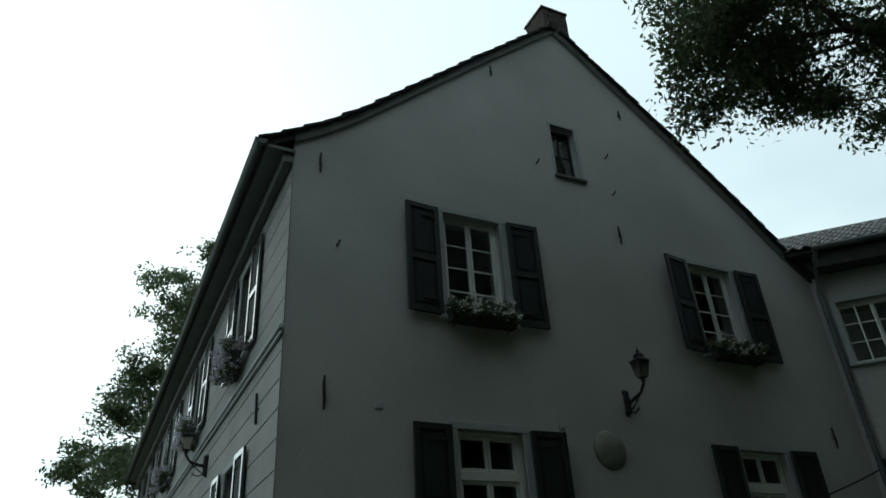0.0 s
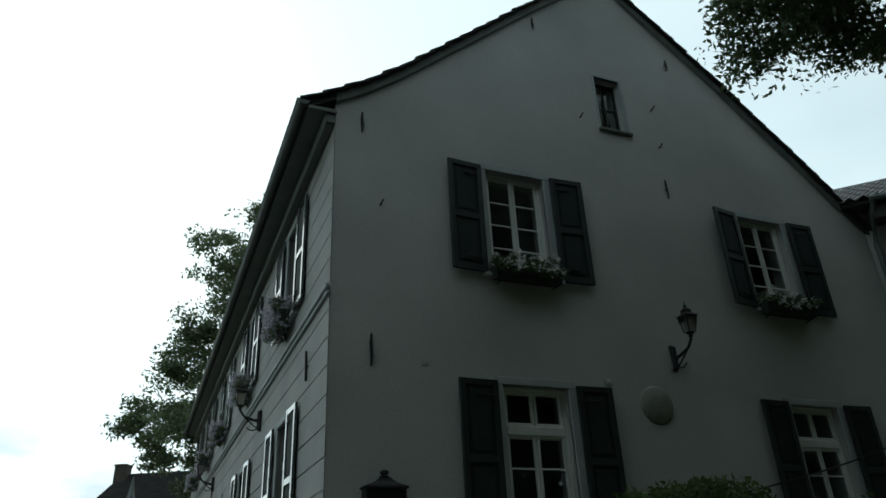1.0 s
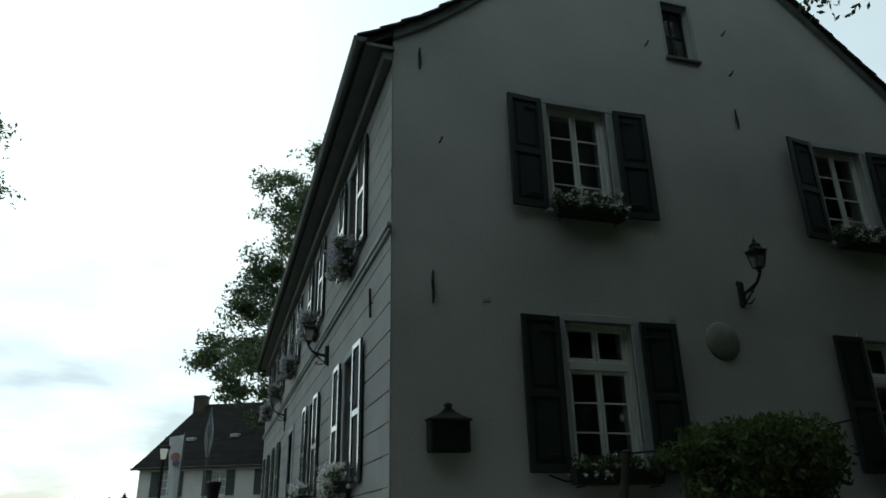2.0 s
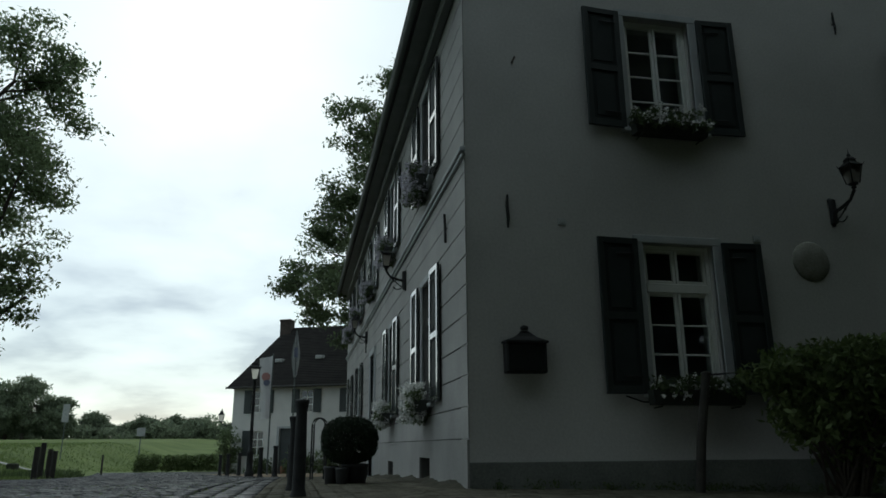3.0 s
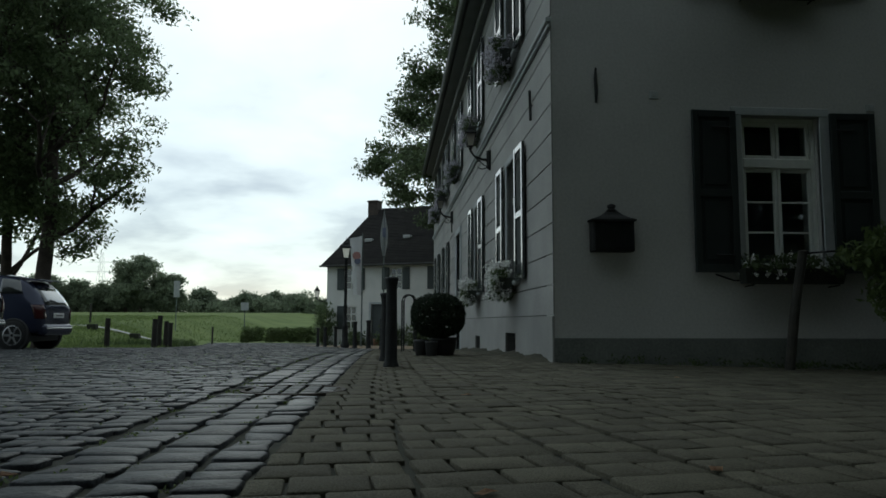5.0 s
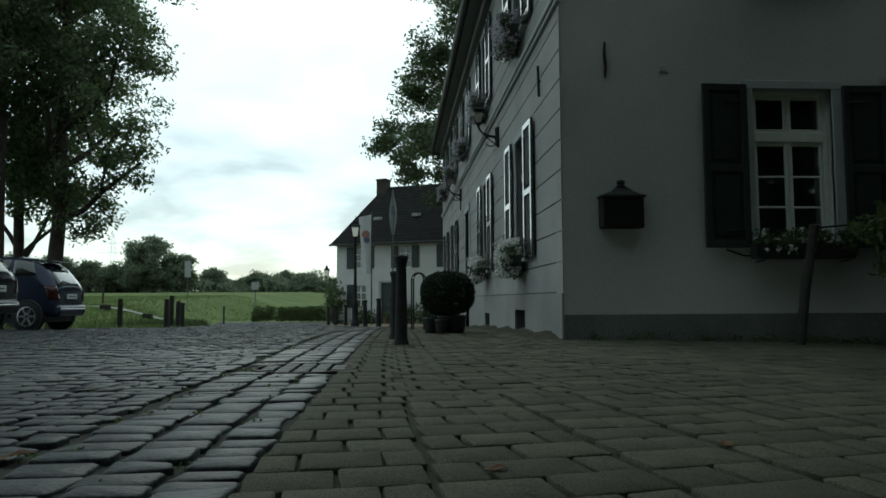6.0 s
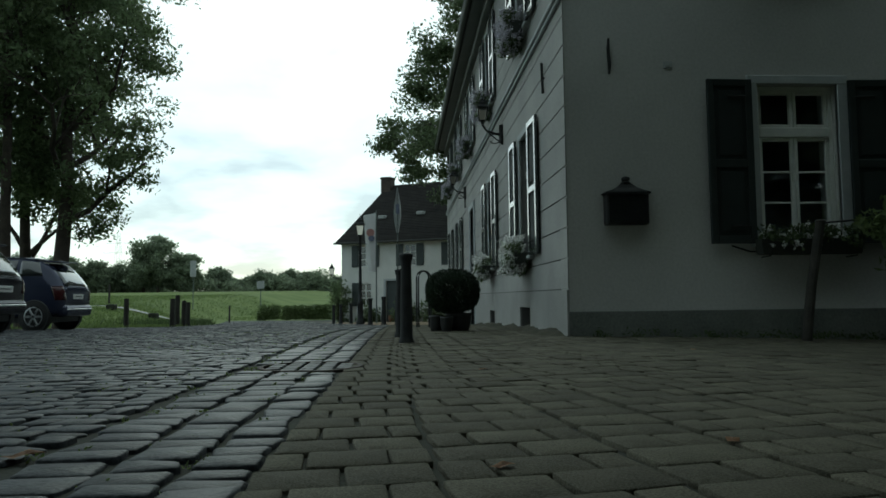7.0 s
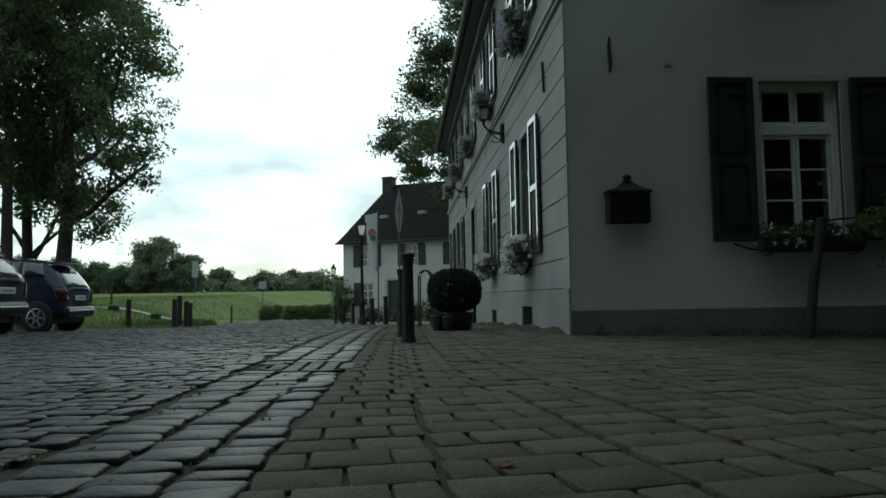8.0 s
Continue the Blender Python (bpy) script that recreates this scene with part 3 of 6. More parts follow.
def add_shutters(host, m, sm, w, tilt=(0.0, 0.0)):
    fr, pan, hinge = sm
    for sgn, tl in ((-1, tilt[0]), (1, tilt[1])):
        flip = pose(0, 0, 0) if sgn > 0 else Matrix.Diagonal((-1, 1, 1, 1))
        mm = m @ Matrix.Translation((sgn * (w / 2 + 0.10), -0.045, -0.03)) @ pose(0, 0, 0, 0, 0, -sgn * tl) @ flip
        sh = part("shutter", fr, None, host, "", mm)
        for nm, p in pan:
            part(nm, p, None, sh, "", mm)
        for p in hinge:
            part("strap_hinge", p, None, sh, "", mm)


def side(y, z):
    """Pose of a window on the long wall."""
    return Matrix.Translation((XC - 0.014, y, z)) @ pose(0, 0, 0, 0, 0, -90)


rng = np.random.default_rng(3)
for x in LOWER_X:
    m = Matrix.Translation((x, YC, LOW_Z))
    add_window(house, m, WM_LOW)
    add_shutters(house, m, SG_LOW, WIN_W, (2.0, 3.0))
for x in UPPER_X:
    m = Matrix.Translation((x, YC, UP_Z))
    add_window(house, m, WM_UP)
    add_shutters(house, m, SG_UP, WIN_W, (4.0, 3.0) if x < 6 else (9.0, 2.0))
for y in BAYS:
    m = side(y, UP_Z)
    add_window(house, m, WM_UP)
    add_shutters(house, m, SM_UP, WIN_W, (1.0, -2.0))
    if y != BAYS[2]:
        m = side(y, LOW_Z)
        add_window(house, m, WM_LOW)
        add_shutters(house, m, SM_LOW, WIN_W, (1.0, -2.0))
# house door in the long wall
bm = B()
for a, b in ((DOOR[0] - 0.14, DOOR[0]), (DOOR[1], DOOR[1] + 0.14)):
    box(bm, XC - 0.05, XC + 0.05, a, b, -0.4, DOOR[3], 0.008)
box(bm, XC - 0.06, XC + 0.05, DOOR[0] - 0.14, DOOR[1] + 0.14, DOOR[3], DOOR[3] + 0.16, 0.008)
dsur = part("door_surround", bm, M_TRIM, house)
bm = B()
box(bm, XC + 0.18, XC + 0.23, DOOR[0], DOOR[1], -0.4, DOOR[3], 0.004)
for z0, z1 in ((-0.1, 0.7), (0.85, 1.75), (1.9, 2.6)):
    for y0 in (DOOR[0] + 0.12, (DOOR[0] + DOOR[1]) / 2 + 0.05):
        box(bm, XC + 0.165, XC + 0.19, y0, y0 + 0.38, z0, z1, 0.01)
part("door", bm, M_SHUT, house, "dark panelled house door")
# attic window
ax0, ax1, az0, az1 = ATTIC
bm = B()
for a, b in ((ax0 - 0.05, ax0), (ax1, ax1 + 0.06)):
    box(bm, a, b, YC - 0.012, YC + 0.05, az0 - 0.03, az1 + 0.05, 0.005)
box(bm, ax0, ax1, YC - 0.012, YC + 0.05, az1, az1 + 0.05, 0.005)
win = part("window", bm, M_TRIM, house, "small attic window under the ridge")
bm = B()
box(bm, ax0 - 0.06, ax1 + 0.08, YC - 0.06, YC + 0.1, az0 - 0.06, az0 - 0.01, 0.008)
part("window_sill", bm, M_PLINTH, win)
bm = B()
for a, b in ((ax0, ax0 + 0.04), (ax1 - 0.04, ax1)):
    box(bm, a, b, YC + 0.16, YC + 0.2, az0, az1)
for a, b in ((az0, az0 + 0.04), (az1 - 0.04, az1), ((az0 + az1) / 2 - 0.015, (az0 + az1) / 2 + 0.015)):
    box(bm, ax0 + 0.04, ax1 - 0.04, YC + 0.16, YC + 0.2, a, b)
box(bm, (ax0 + ax1) / 2 - 0.015, (ax0 + ax1) / 2 + 0.015, YC + 0.165, YC + 0.195, az0 + 0.04, az1 - 0.04)
part("window_frame", bm, M_SHUTP, win)
for a, b in ((az0 + 0.04, (az0 + az1) / 2 - 0.015), ((az0 + az1) / 2 + 0.015, az1 - 0.04)):
    for c, d in ((ax0 + 0.04, (ax0 + ax1) / 2 - 0.015), ((ax0 + ax1) / 2 + 0.015, ax1 - 0.04)):
        bm = B()
        box(bm, c, d, YC + 0.178, YC + 0.182, a, b)
        ob = part("pane", bm, M_GLASS, win)
        ob.visible_shadow = False

# iron wall anchors, hooks and vent stones on the gable
for x, z, h in ((2.23, 6.33, 0.34), (2.37, 2.96, 0.42), (7.45, 6.19, 0.36), (5.25, 9.20, 0.24), (8.05, 9.05, 0.24), (11.25, 3.0, 0.36)):
    bm = B()
    tube(bm, [(x, YC - 0.03, z), (x + 0.006, YC - 0.034, z + h * 0.3), (x - 0.004, YC - 0.034, z + h * 0.7), (x + 0.004, YC - 0.03, z + h)], [0.012, 0.019, 0.019, 0.012], 6)
    tube(bm, [(x, YC - 0.03, z + h / 2), (x, YC + 0.05, z + h / 2)], 0.014, 6)
    part("wall_anchor", bm, M_IRON, house)
for y, z in ((9.0, 3.05), (20.9, 3.05)):
    bm = B()
    tube(bm, [(XC - 0.04, y, z), (XC - 0.05, y, z + 0.4)], 0.018, 6)
    tube(bm, [(XC - 0.04, y, z + 0.2), (XC + 0.05, y, z + 0.2)], 0.014, 6)
    part("wall_anchor", bm, M_IRON, house)
for x, z in ((5.96, 7.50), (7.50, 8.02), (7.50, 7.22), (2.50, 5.22)):
    bm = B()
    tube(bm, [(x, YC + 0.02, z), (x, YC - 0.06, z), (x + 0.02, YC - 0.075, z + 0.05)], 0.014, 6)
    part("wall_hook", bm, M_RUST, house)
for x, z in ((3.07, 3.08), (5.74, 2.99)):
    bm = B()
    box(bm, x - 0.055, x + 0.055, YC - 0.012, YC + 0.02, z - 0.045, z + 0.045, 0.006)
    box(bm, x - 0.03, x + 0.03, YC - 0.018, YC, z - 0.022, z + 0.022, 0.004)
    part("vent_stone", bm, M_TRIM, house)

# ---- wing on the court side ----
# unseen far length of the wing is added to block sky mirrored in panes
WY0 = -18.0
wing = thing("side_wing", (XW, 2.0, 0), "lower white rendered side wing with a grey pantile roof", "house")
wing_holes = [(y - 0.62, y + 0.62, 4.55, 5.75) for y in (7.0, 3.6, 0.3, -3.0)] + [(5.9, 7.0, -0.5, 2.1)]
bm = B()
zs = sorted({-0.8, 6.7} | {z for h in wing_holes for z in h[2:]})
for a, b in zip(zs, zs[1:]):
    for p, q in split(WY0, YC - 0.003, [(h[0], h[1]) for h in wing_holes if h[2] < (a + b) / 2 < h[3]]):
        at = [p] + sorted({y for h in wing_holes for y in h[:2] if p + 1e-3 < y < q - 1e-3}) + [q]
        for pa, pb in zip(at, at[1:]):
            box(bm, XW, XW + 0.4, pa, pb, a, b)
bmesh.ops.remove_doubles(bm, verts=bm.verts, dist=0.0005)
part("wall", bm, M_RENDER, wing)
bm = B()
box(bm, XW + 0.4, XW + 7, WY0, WY0 + 0.4, -0.8, 6.45)
box(bm, XW + 6.6, XW + 7, WY0 + 0.4, YC, -0.8, 6.45)
part("wall", bm, M_RENDER, wing)
bm = B()
box(bm, XW + 2.5, XW + 2.6, WY0 + 0.4, YC - 0.05, -0.5, 6.4)
box(bm, XW + 0.42, XW + 2.5, WY0 + 0.4, YC - 0.05, 3.4, 3.6)
part("inner_walls", bm, M_DARK, wing)
bm = B()
box(bm, XW + 0.1, XW + 0.15, 5.9, 7.0, -0.5, 2.1, 0.004)
part("door", bm, M_SHUT, wing, "dark plank side door")
for y in (7.0, 3.6, 0.3, -3.0):
    m = Matrix.Translation((XW, y, 4.55)) @ pose(0, 0, 0, 0, 0, -90)
    bm = B()
    for a, b in ((-0.74, -0.62), (0.62, 0.74)):
        box(bm, a, b, -0.02, 0.04, -0.02, 1.2, 0.005)
    box(bm, -0.74, 0.74, -0.024, 0.04, 1.2, 1.3, 0.005)
    win = part("window", bm, M_TRIM, wing, "", m)
    bm = B()
    box(bm, -0.76, 0.76, -0.07, 0.1, -0.06, -0.01, 0.008)
    part("window_sill", bm, M_TRIM, win, "", m)
    bm = B()
    for x in (-0.62, -0.03, 0.56):
        box(bm, x, x + 0.06, 0.1, 0.15, 0, 1.2, 0.004)
    for a, b in ((-0.56, -0.03), (0.03, 0.56)):
        for z in (0.0, 1.14):
            box(bm, a, b, 0.1, 0.15, z, z + 0.06, 0.004)
        box(bm, (a + b) / 2 - 0.012, (a + b) / 2 + 0.012, 0.11, 0.14, 0.06, 1.14)
        for k in (1, 2):
            box(bm, a, b, 0.112, 0.138, 0.06 + 0.36 * k - 0.011, 0.06 + 0.36 * k + 0.011)
    part("window_frame", bm, M_WHITE, win, "white painted casement frame", m)
    for a, b in ((-0.56, -0.03), (0.03, 0.56)):
        for c, d in ((a, (a + b) / 2 - 0.012), ((a + b) / 2 + 0.012, b)):
            for k in range(3):
                bm = B()
                box(bm, c, d, 0.123, 0.127, 0.072 + 0.36 * k, 0.048 + 0.36 * (k + 1))
                ob = part("pane", bm, M_GLASS, win, "", m)
                ob.visible_shadow = False
# wing roof: pantiles in courses with rounded rolls
bm = B()
EX, EZ, SL = XW - 0.42, 6.78, math.radians(30.2)
ridge_x = XW + 3.5
v = [(EX, EZ - 0.04), (ridge_x, EZ - 0.04 + (ridge_x - EX) * math.tan(SL)), (2 * ridge_x - EX, EZ - 0.04), (XW + 0.3, 6.42), (EX, EZ - 0.10)]
va = [bm.verts.new((x, WY0 - 0.2, z)) for x, z in (v[0], v[1], v[2], v[4])]
vb = [bm.verts.new((x, YC + 0.3, z)) for x, z in (v[0], v[1], v[2], v[4])]
bm.faces.new(va)
bm.faces.new(vb[::-1])
for i in range(4):
    bm.faces.new((va[i], vb[i], vb[(i + 1) % 4], va[(i + 1) % 4]))
bmesh.ops.recalc_face_normals(bm, faces=bm.faces)
wroof = part("roof", bm, M_SOFFIT, wing, "grey pantile roof with a dark eave")


def pantile():
    """One S-curved tile 0.24 wide and 0.36 long, laid up the slope."""
    bm = B()
    rows_ = []
    for zoff in (0.0, 0.018):
        for u in (0.0, 0.38):
            rows_.append([bm.verts.new((u, w, 0.03 * math.sin(w / 0.24 * 2 * math.pi) + (0.03 if u == 0 else 0.004) + zoff)) for w in np.linspace(0, 0.25, 8)])
    a0, a1, b0, b1 = rows_
    for k in range(7):
        bm.faces.new((b0[k], b1[k], b1[k + 1], b0[k + 1]))
        bm.faces.new((a0[k], b0[k], b0[k + 1], a0[k + 1]))
    bmesh.ops.recalc_face_normals(bm, faces=bm.faces)
    return mesh_of(bm, M_TILER, "pantile", True)


PT = pantile()
for r in range(9):
    for c in range(33):
        u = r * 0.33
        m = Matrix.Translation((EX - 0.06 + u * math.cos(SL), YC + 0.35 - (c + 1) * 0.235, EZ - 0.03 + u * math.sin(SL))) @ pose(0, 0, 0, 0, -math.degrees(SL), 0)
        part("pantile", PT, None, wroof, "", m)
bm = B()
tube(bm, [(EX - 0.07, WY0, EZ - 0.07), (EX - 0.07, YC - 0.15, EZ - 0.05)], 0.065, 8)
part("gutter", bm, M_GUTTER, wing)
bm = B()
box(bm, EX + 0.02, XW - 0.003, WY0, YC - 0.14, EZ - 0.42, EZ - 0.13, 0.01)
part("soffit", bm, M_SOFFIT, wing, "dark boarded eave")
bm = B()
tube(bm, [(EX - 0.05, YC - 0.2, EZ - 0.1), (XW - 0.25, YC - 0.14, EZ - 0.45), (XW - 0.09, YC - 0.11, EZ - 0.8), (XW - 0.09, YC - 0.11, 0.1)], 0.05, 8)
for z in (1.2, 3.2, 5.2):
    tube(bm, [(XW - 0.09, YC - 0.11, z), (XW - 0.09, YC - 0.11, z + 0.05)], 0.062, 8)
part("downpipe", bm, M_GUTTER, wing, "grey downpipe in the corner")
bm = B()
v = [bm.verts.new(p) for p in ((XW - 0.9, 5.0, 2.50), (XW - 0.9, 7.75, 2.50), (XW - 0.003, 7.75, 2.85), (XW - 0.003, 5.0, 2.85), (XW - 0.9, 5.0, 2.42), (XW - 0.9, 7.75, 2.42), (XW - 0.003, 7.75, 2.7), (XW - 0.003, 5.0, 2.7))]
for q in ((0, 1, 2, 3), (7, 6, 5, 4), (0, 4, 5, 1), (1, 5, 6, 2), (3, 7, 4, 0)):
    bm.faces.new([v[k] for k in q])
bmesh.ops.recalc_face_normals(bm, faces=bm.faces)
for y in (5.2, 7.6):
    tube(bm, [(XW - 0.003, y, 1.8), (XW - 0.75, y, 2.46)], 0.03, 6)
part("porch_roof", bm, M_SOFFIT, wing, "small dark lean-to porch roof")
# the wing stands askew to the gable, turned about their common corner
pivot = Matrix.Translation((XW - 0.06, YC, 0))
wing.matrix_basis = pivot @ pose(0, 0, 0, 0, 0, 45) @ Matrix.Translation((-XW, -YC, 0)) @ wing.matrix_basis

# ---- lanterns, boxes and flowers on the walls ----


def lantern_head(host, at, s=1.0):
    """A four-sided street lantern: glazed tapering body, roof, finial."""
    T = Matrix.Translation(at) @ Matrix.Diagonal((s, s, s, 1)) @ pose(0, 0, 0, 0, 0, 0)
    bm = B()
    lathe(bm, [(0.02, -0.09), (0.05, -0.06), (0.03, -0.03), (0.085, 0.0), (0.085, 0.02)], 12)
    lathe(bm, [(0.185, 0.335), (0.2, 0.36), (0.15, 0.40), (0.11, 0.425), (0.10, 0.47), (0.115, 0.48), (0.06, 0.53), (0.03, 0.55), (0.035, 0.58), (0.012, 0.61), (0.004, 0.68)], 4)
    for k in range(4):
        a = math.pi / 4 + k * math.pi / 2
        tube(bm, [(0.105 * math.cos(a), 0.105 * math.sin(a), 0.01), (0.215 * math.cos(a) * 0.86, 0.215 * math.sin(a) * 0.86, 0.345)], 0.011, 6)
        tube(bm, [(0.19 * math.cos(a), 0.19 * math.sin(a), 0.35), (0.225 * math.cos(a), 0.225 * math.sin(a), 0.40)], [0.012, 0.004], 6)
    head = part("lantern", bm, M_IRON, host, "", T)
    for k in range(4):
        bm = B()
        a0, a1 = math.pi / 4 + k * math.pi / 2, math.pi / 4 + (k + 1) * math.pi / 2
        v = [bm.verts.new((r * math.cos(a), r * math.sin(a), z)) for r, a, z in ((0.098, a0, 0.02), (0.098, a1, 0.02), (0.178, a1, 0.335), (0.178, a0, 0.335))]
        bm.faces.new(v)
        part("pane", bm, M_LAMPG, head, "", T).visible_shadow = False


def wall_lantern(wall_at, out_dir, reach, label, size=0.71):
    o, n = Vector(wall_at), Vector(out_dir)
    th = thing("wall_lantern", o, label, "lantern", "lanterns on the house walls")
    bm = B()
    s = n.cross(Vector((0, 0, 1)))
    tube(bm, [o + n * 0.0 + Vector((0, 0, -0.16)), o + n * 0.03 + Vector((0, 0, -0.16)), o + n * 0.03 + Vector((0, 0, 0.16)), o + Vector((0, 0, 0.16))], [0.05, 0.045, 0.045, 0.05], 8)
    part("wall_plate", bm, M_IRON, th)
    bm = B()
    tube(bm, [o + n * 0.02, o + n * reach * 0.35 + Vector((0, 0, 0.0)), o + n * reach * 0.8 + Vector((0, 0, 0.06)), o + n * reach + Vector((0, 0, 0.17))], [0.03, 0.024, 0.02, 0.022], 8)
    pts = [o + n * (0.04 + reach * 0.3 + 0.1 * math.cos(a)) + Vector((0, 0, -0.09 + 0.09 * math.sin(a))) for a in np.linspace(0.5, 5.8, 14)]
    tube(bm, pts, 0.010, 6)
    tube(bm, [o + n * 0.03 + Vector((0, 0, -0.14)), o + n * reach * 0.3 + Vector((0, 0, -0.11)), o + n * reach * 0.75 + Vector((0, 0, 0.04))], 0.011, 6)
    part("bracket", bm, M_IRON, th)
    lantern_head(th, o + n * reach + Vector((0, 0, 0.24)), size)
    return th


wall_lantern((6.93, YC, 3.42), (0, -1, 0), 0.45, "black iron wall lantern on a scrolled bracket, gable wall")
wall_lantern((XC - 0.014, 12.9, 3.42), (-1, 0, 0), 0.38, "black iron wall lantern on the long wall")
wall_lantern((XC - 0.014, 20.8, 3.5), (-1, 0, 0), 0.38, "black iron wall lantern on the long wall")

# round plaque below the gable lantern
bm = B()
prof_ = [(0.0, 0.075), (0.10, 0.07), (0.19, 0.05), (0.25, 0.025), (0.275, 0.0)]
lathe(bm, prof_[::-1], 28)
M_PLAQUE = mat("faded_stone", (0.20, 0.20, 0.17), (0.33, 0.33, 0.29), 0.9, 5, 40, 0.4)
me = mesh_of(bm, M_PLAQUE, "round_plaque", True)
ob = solid("round_plaque", me, None, "round weathered stone plaque, slightly domed, on the gable wall", "plaque")
ob.matrix_basis = Matrix.Translation((6.50, YC, 2.72)) @ pose(0, 0, 0, 90, 0, 0)

# dark menu case with a peaked roof on the gable wall
case = thing("menu_case", (2.51, YC, 1.2), "dark metal display case with a curved hood and finial", "display case")
bm = B()
box(bm, 2.27, 2.75, YC - 0.16, YC, 1.21, 1.56, 0.012)
part("body", bm, M_IRON, case)
bm = B()
box(bm, 2.30, 2.72, YC - 0.166, YC - 0.16, 1.24, 1.53)
part("pane", bm, M_CARGL, case)
bm = B()
ring = []
for hw, z in ((0.258, 1.555), (0.258, 1.575), (0.19, 1.595), (0.12, 1.625), (0.075, 1.662), (0.06, 1.675)):
    ring.append([bm.verts.new((2.51 + sx * hw, YC - 0.085 + sy * (0.085 if hw > 0.2 else hw * 0.38) - (0.012 if sy < 0 else 0), z)) for sx, sy in ((-1, -1), (1, -1), (1, 1), (-1, 1))])
for r0, r1 in zip(ring, ring[1:]):
    for k in range(4):
        bm.faces.new((r0[k], r0[(k + 1) % 4], r1[(k + 1) % 4], r1[k]))
bm.faces.new(ring[0][::-1])
bm.faces.new(ring[-1])
part("hood", bm, M_IRON, case)
bm = B()
lathe(bm, [(0.05, 0.0), (0.06, 0.015), (0.035, 0.03), (0.05, 0.05), (0.045, 0.075), (0.01, 0.09)], 10, (2.51, YC - 0.085, 1.672))
part("finial", bm, M_IRON, case)


def flower_box(m, w, seed, violet, label, full=1.0):
    """Trough with trailing plants; local x across, -y outwards, top rim at z 0.18."""
    rng = np.random.default_rng(seed)
    th = thing("flower_box", m.translation, label, "flower box", "flower boxes at the windows")
    bm = B()
    ring = []
    for hw, y0, y1, z in ((w / 2 - 0.03, -0.20, -0.05, 0.0), (w / 2, -0.23, -0.04, 0.17), (w / 2 - 0.015, -0.215, -0.055, 0.17), (w / 2 - 0.02, -0.21, -0.06, 0.12)):
        ring.append([bm.verts.new(p) for p in ((-hw, y0, z), (hw, y0, z), (hw, y1, z), (-hw, y1, z))])
    for r0, r1 in zip(ring, ring[1:]):
        for k in range(4):
            bm.faces.new((r0[k], r0[(k + 1) % 4], r1[(k + 1) % 4], r1[k]))
    bm.faces.new(ring[0][::-1])
    bm.faces.new(ring[-1])
    for x in (-w / 2 + 0.1, w / 2 - 0.1):
        tube(bm, [(x, -0.02, -0.03), (x, -0.22, -0.02), (x, -0.24, 0.05)], 0.008, 6)
    part("trough", bm, M_TROUGH, th, "", m)
    n = int((24 if full > 1 else 60) * full)
    low, high = (-0.12, 0.36) if full > 1 else (0.08, 0.30)
    c = np.stack([rng.uniform(-w / 2, w / 2, n), rng.uniform(-0.30, -0.02, n), rng.uniform(low, high, n)], 1)
    part("foliage", leaves_mesh("foliage", c, 34, 0.085, 0.032, M_LEAF, rng), None, th, "", m)
    n = int((210 if full > 1 else 100 if full > 0.8 else 40) * full)
    c = np.stack([rng.uniform(-w / 2, w / 2, n), rng.uniform(-0.36, -0.06, n), rng.uniform(low, high + 0.06, n)], 1)
    part("blossoms", leaves_mesh("blossoms", c, 9, 0.032, 0.032, M_PETALV if violet else M_PETALW, rng, 1.0, 1.1), None, th, "", m)


for i, x in enumerate(UPPER_X):
    flower_box(Matrix.Translation((x - 0.02, YC - 0.02, UP_Z - 0.14)), 1.05, 20 + i, False, "window box of white geraniums below an upper gable window", 0.85)
for i, x in enumerate(LOWER_X):
    flower_box(Matrix.Translation((x - 0.02, YC - 0.02, LOW_Z - 0.16)), 1.2, 30 + i, False, "window box with sparse white flowers below a ground-floor window", 0.7)
for i, y in enumerate(BAYS):
    flower_box(side(y, UP_Z - 0.12) @ Matrix.Translation((0, -0.03, 0)), 0.86, 40 + i, True, "window box of trailing pale violet petunias, long wall", 1.35)
    if i != 2:
        flower_box(side(y, LOW_Z - 0.14) @ Matrix.Translation((0, -0.03, 0)), 0.86, 50 + i, False, "window box of trailing white and violet petunias, long wall", 1.35)

# ---- trees ----


def grow(start, direction, length, radius, depth, rng, segs, tips, bend=0.35, kids=(2, 4)):
    p, d = Vector(start), Vector(direction).normalized()
    n = 4
    pts, rad = [p.copy()], [radius]
    for k in range(n):
        d = (d + Vector(rng.normal(0, 1, 3)) * bend * 0.35 + Vector((0, 0, 0.06))).normalized()
        p = p + d * length / n
        pts.append(p.copy())
        rad.append(radius * (1 - 0.55 * (k + 1) / n))
        if depth > 0 and k >= 1:
            for _ in range(1 if k < n - 1 else int(rng.integers(*kids))):
                a = Vector(rng.normal(0, 1, 3))
                nd = (d * 0.75 + (a - d * a.dot(d)).normalized() * rng.uniform(0.5, 1.0)).normalized()
                grow(p, nd, length * rng.uniform(0.5, 0.72), rad[-1] * 0.62, depth - 1, rng, segs, tips, bend, kids)
    segs.append((pts, rad))
    if depth <= 1:
        tips.append(tuple(p))
        tips.append(tuple((pts[2] + p) / 2))
    return p


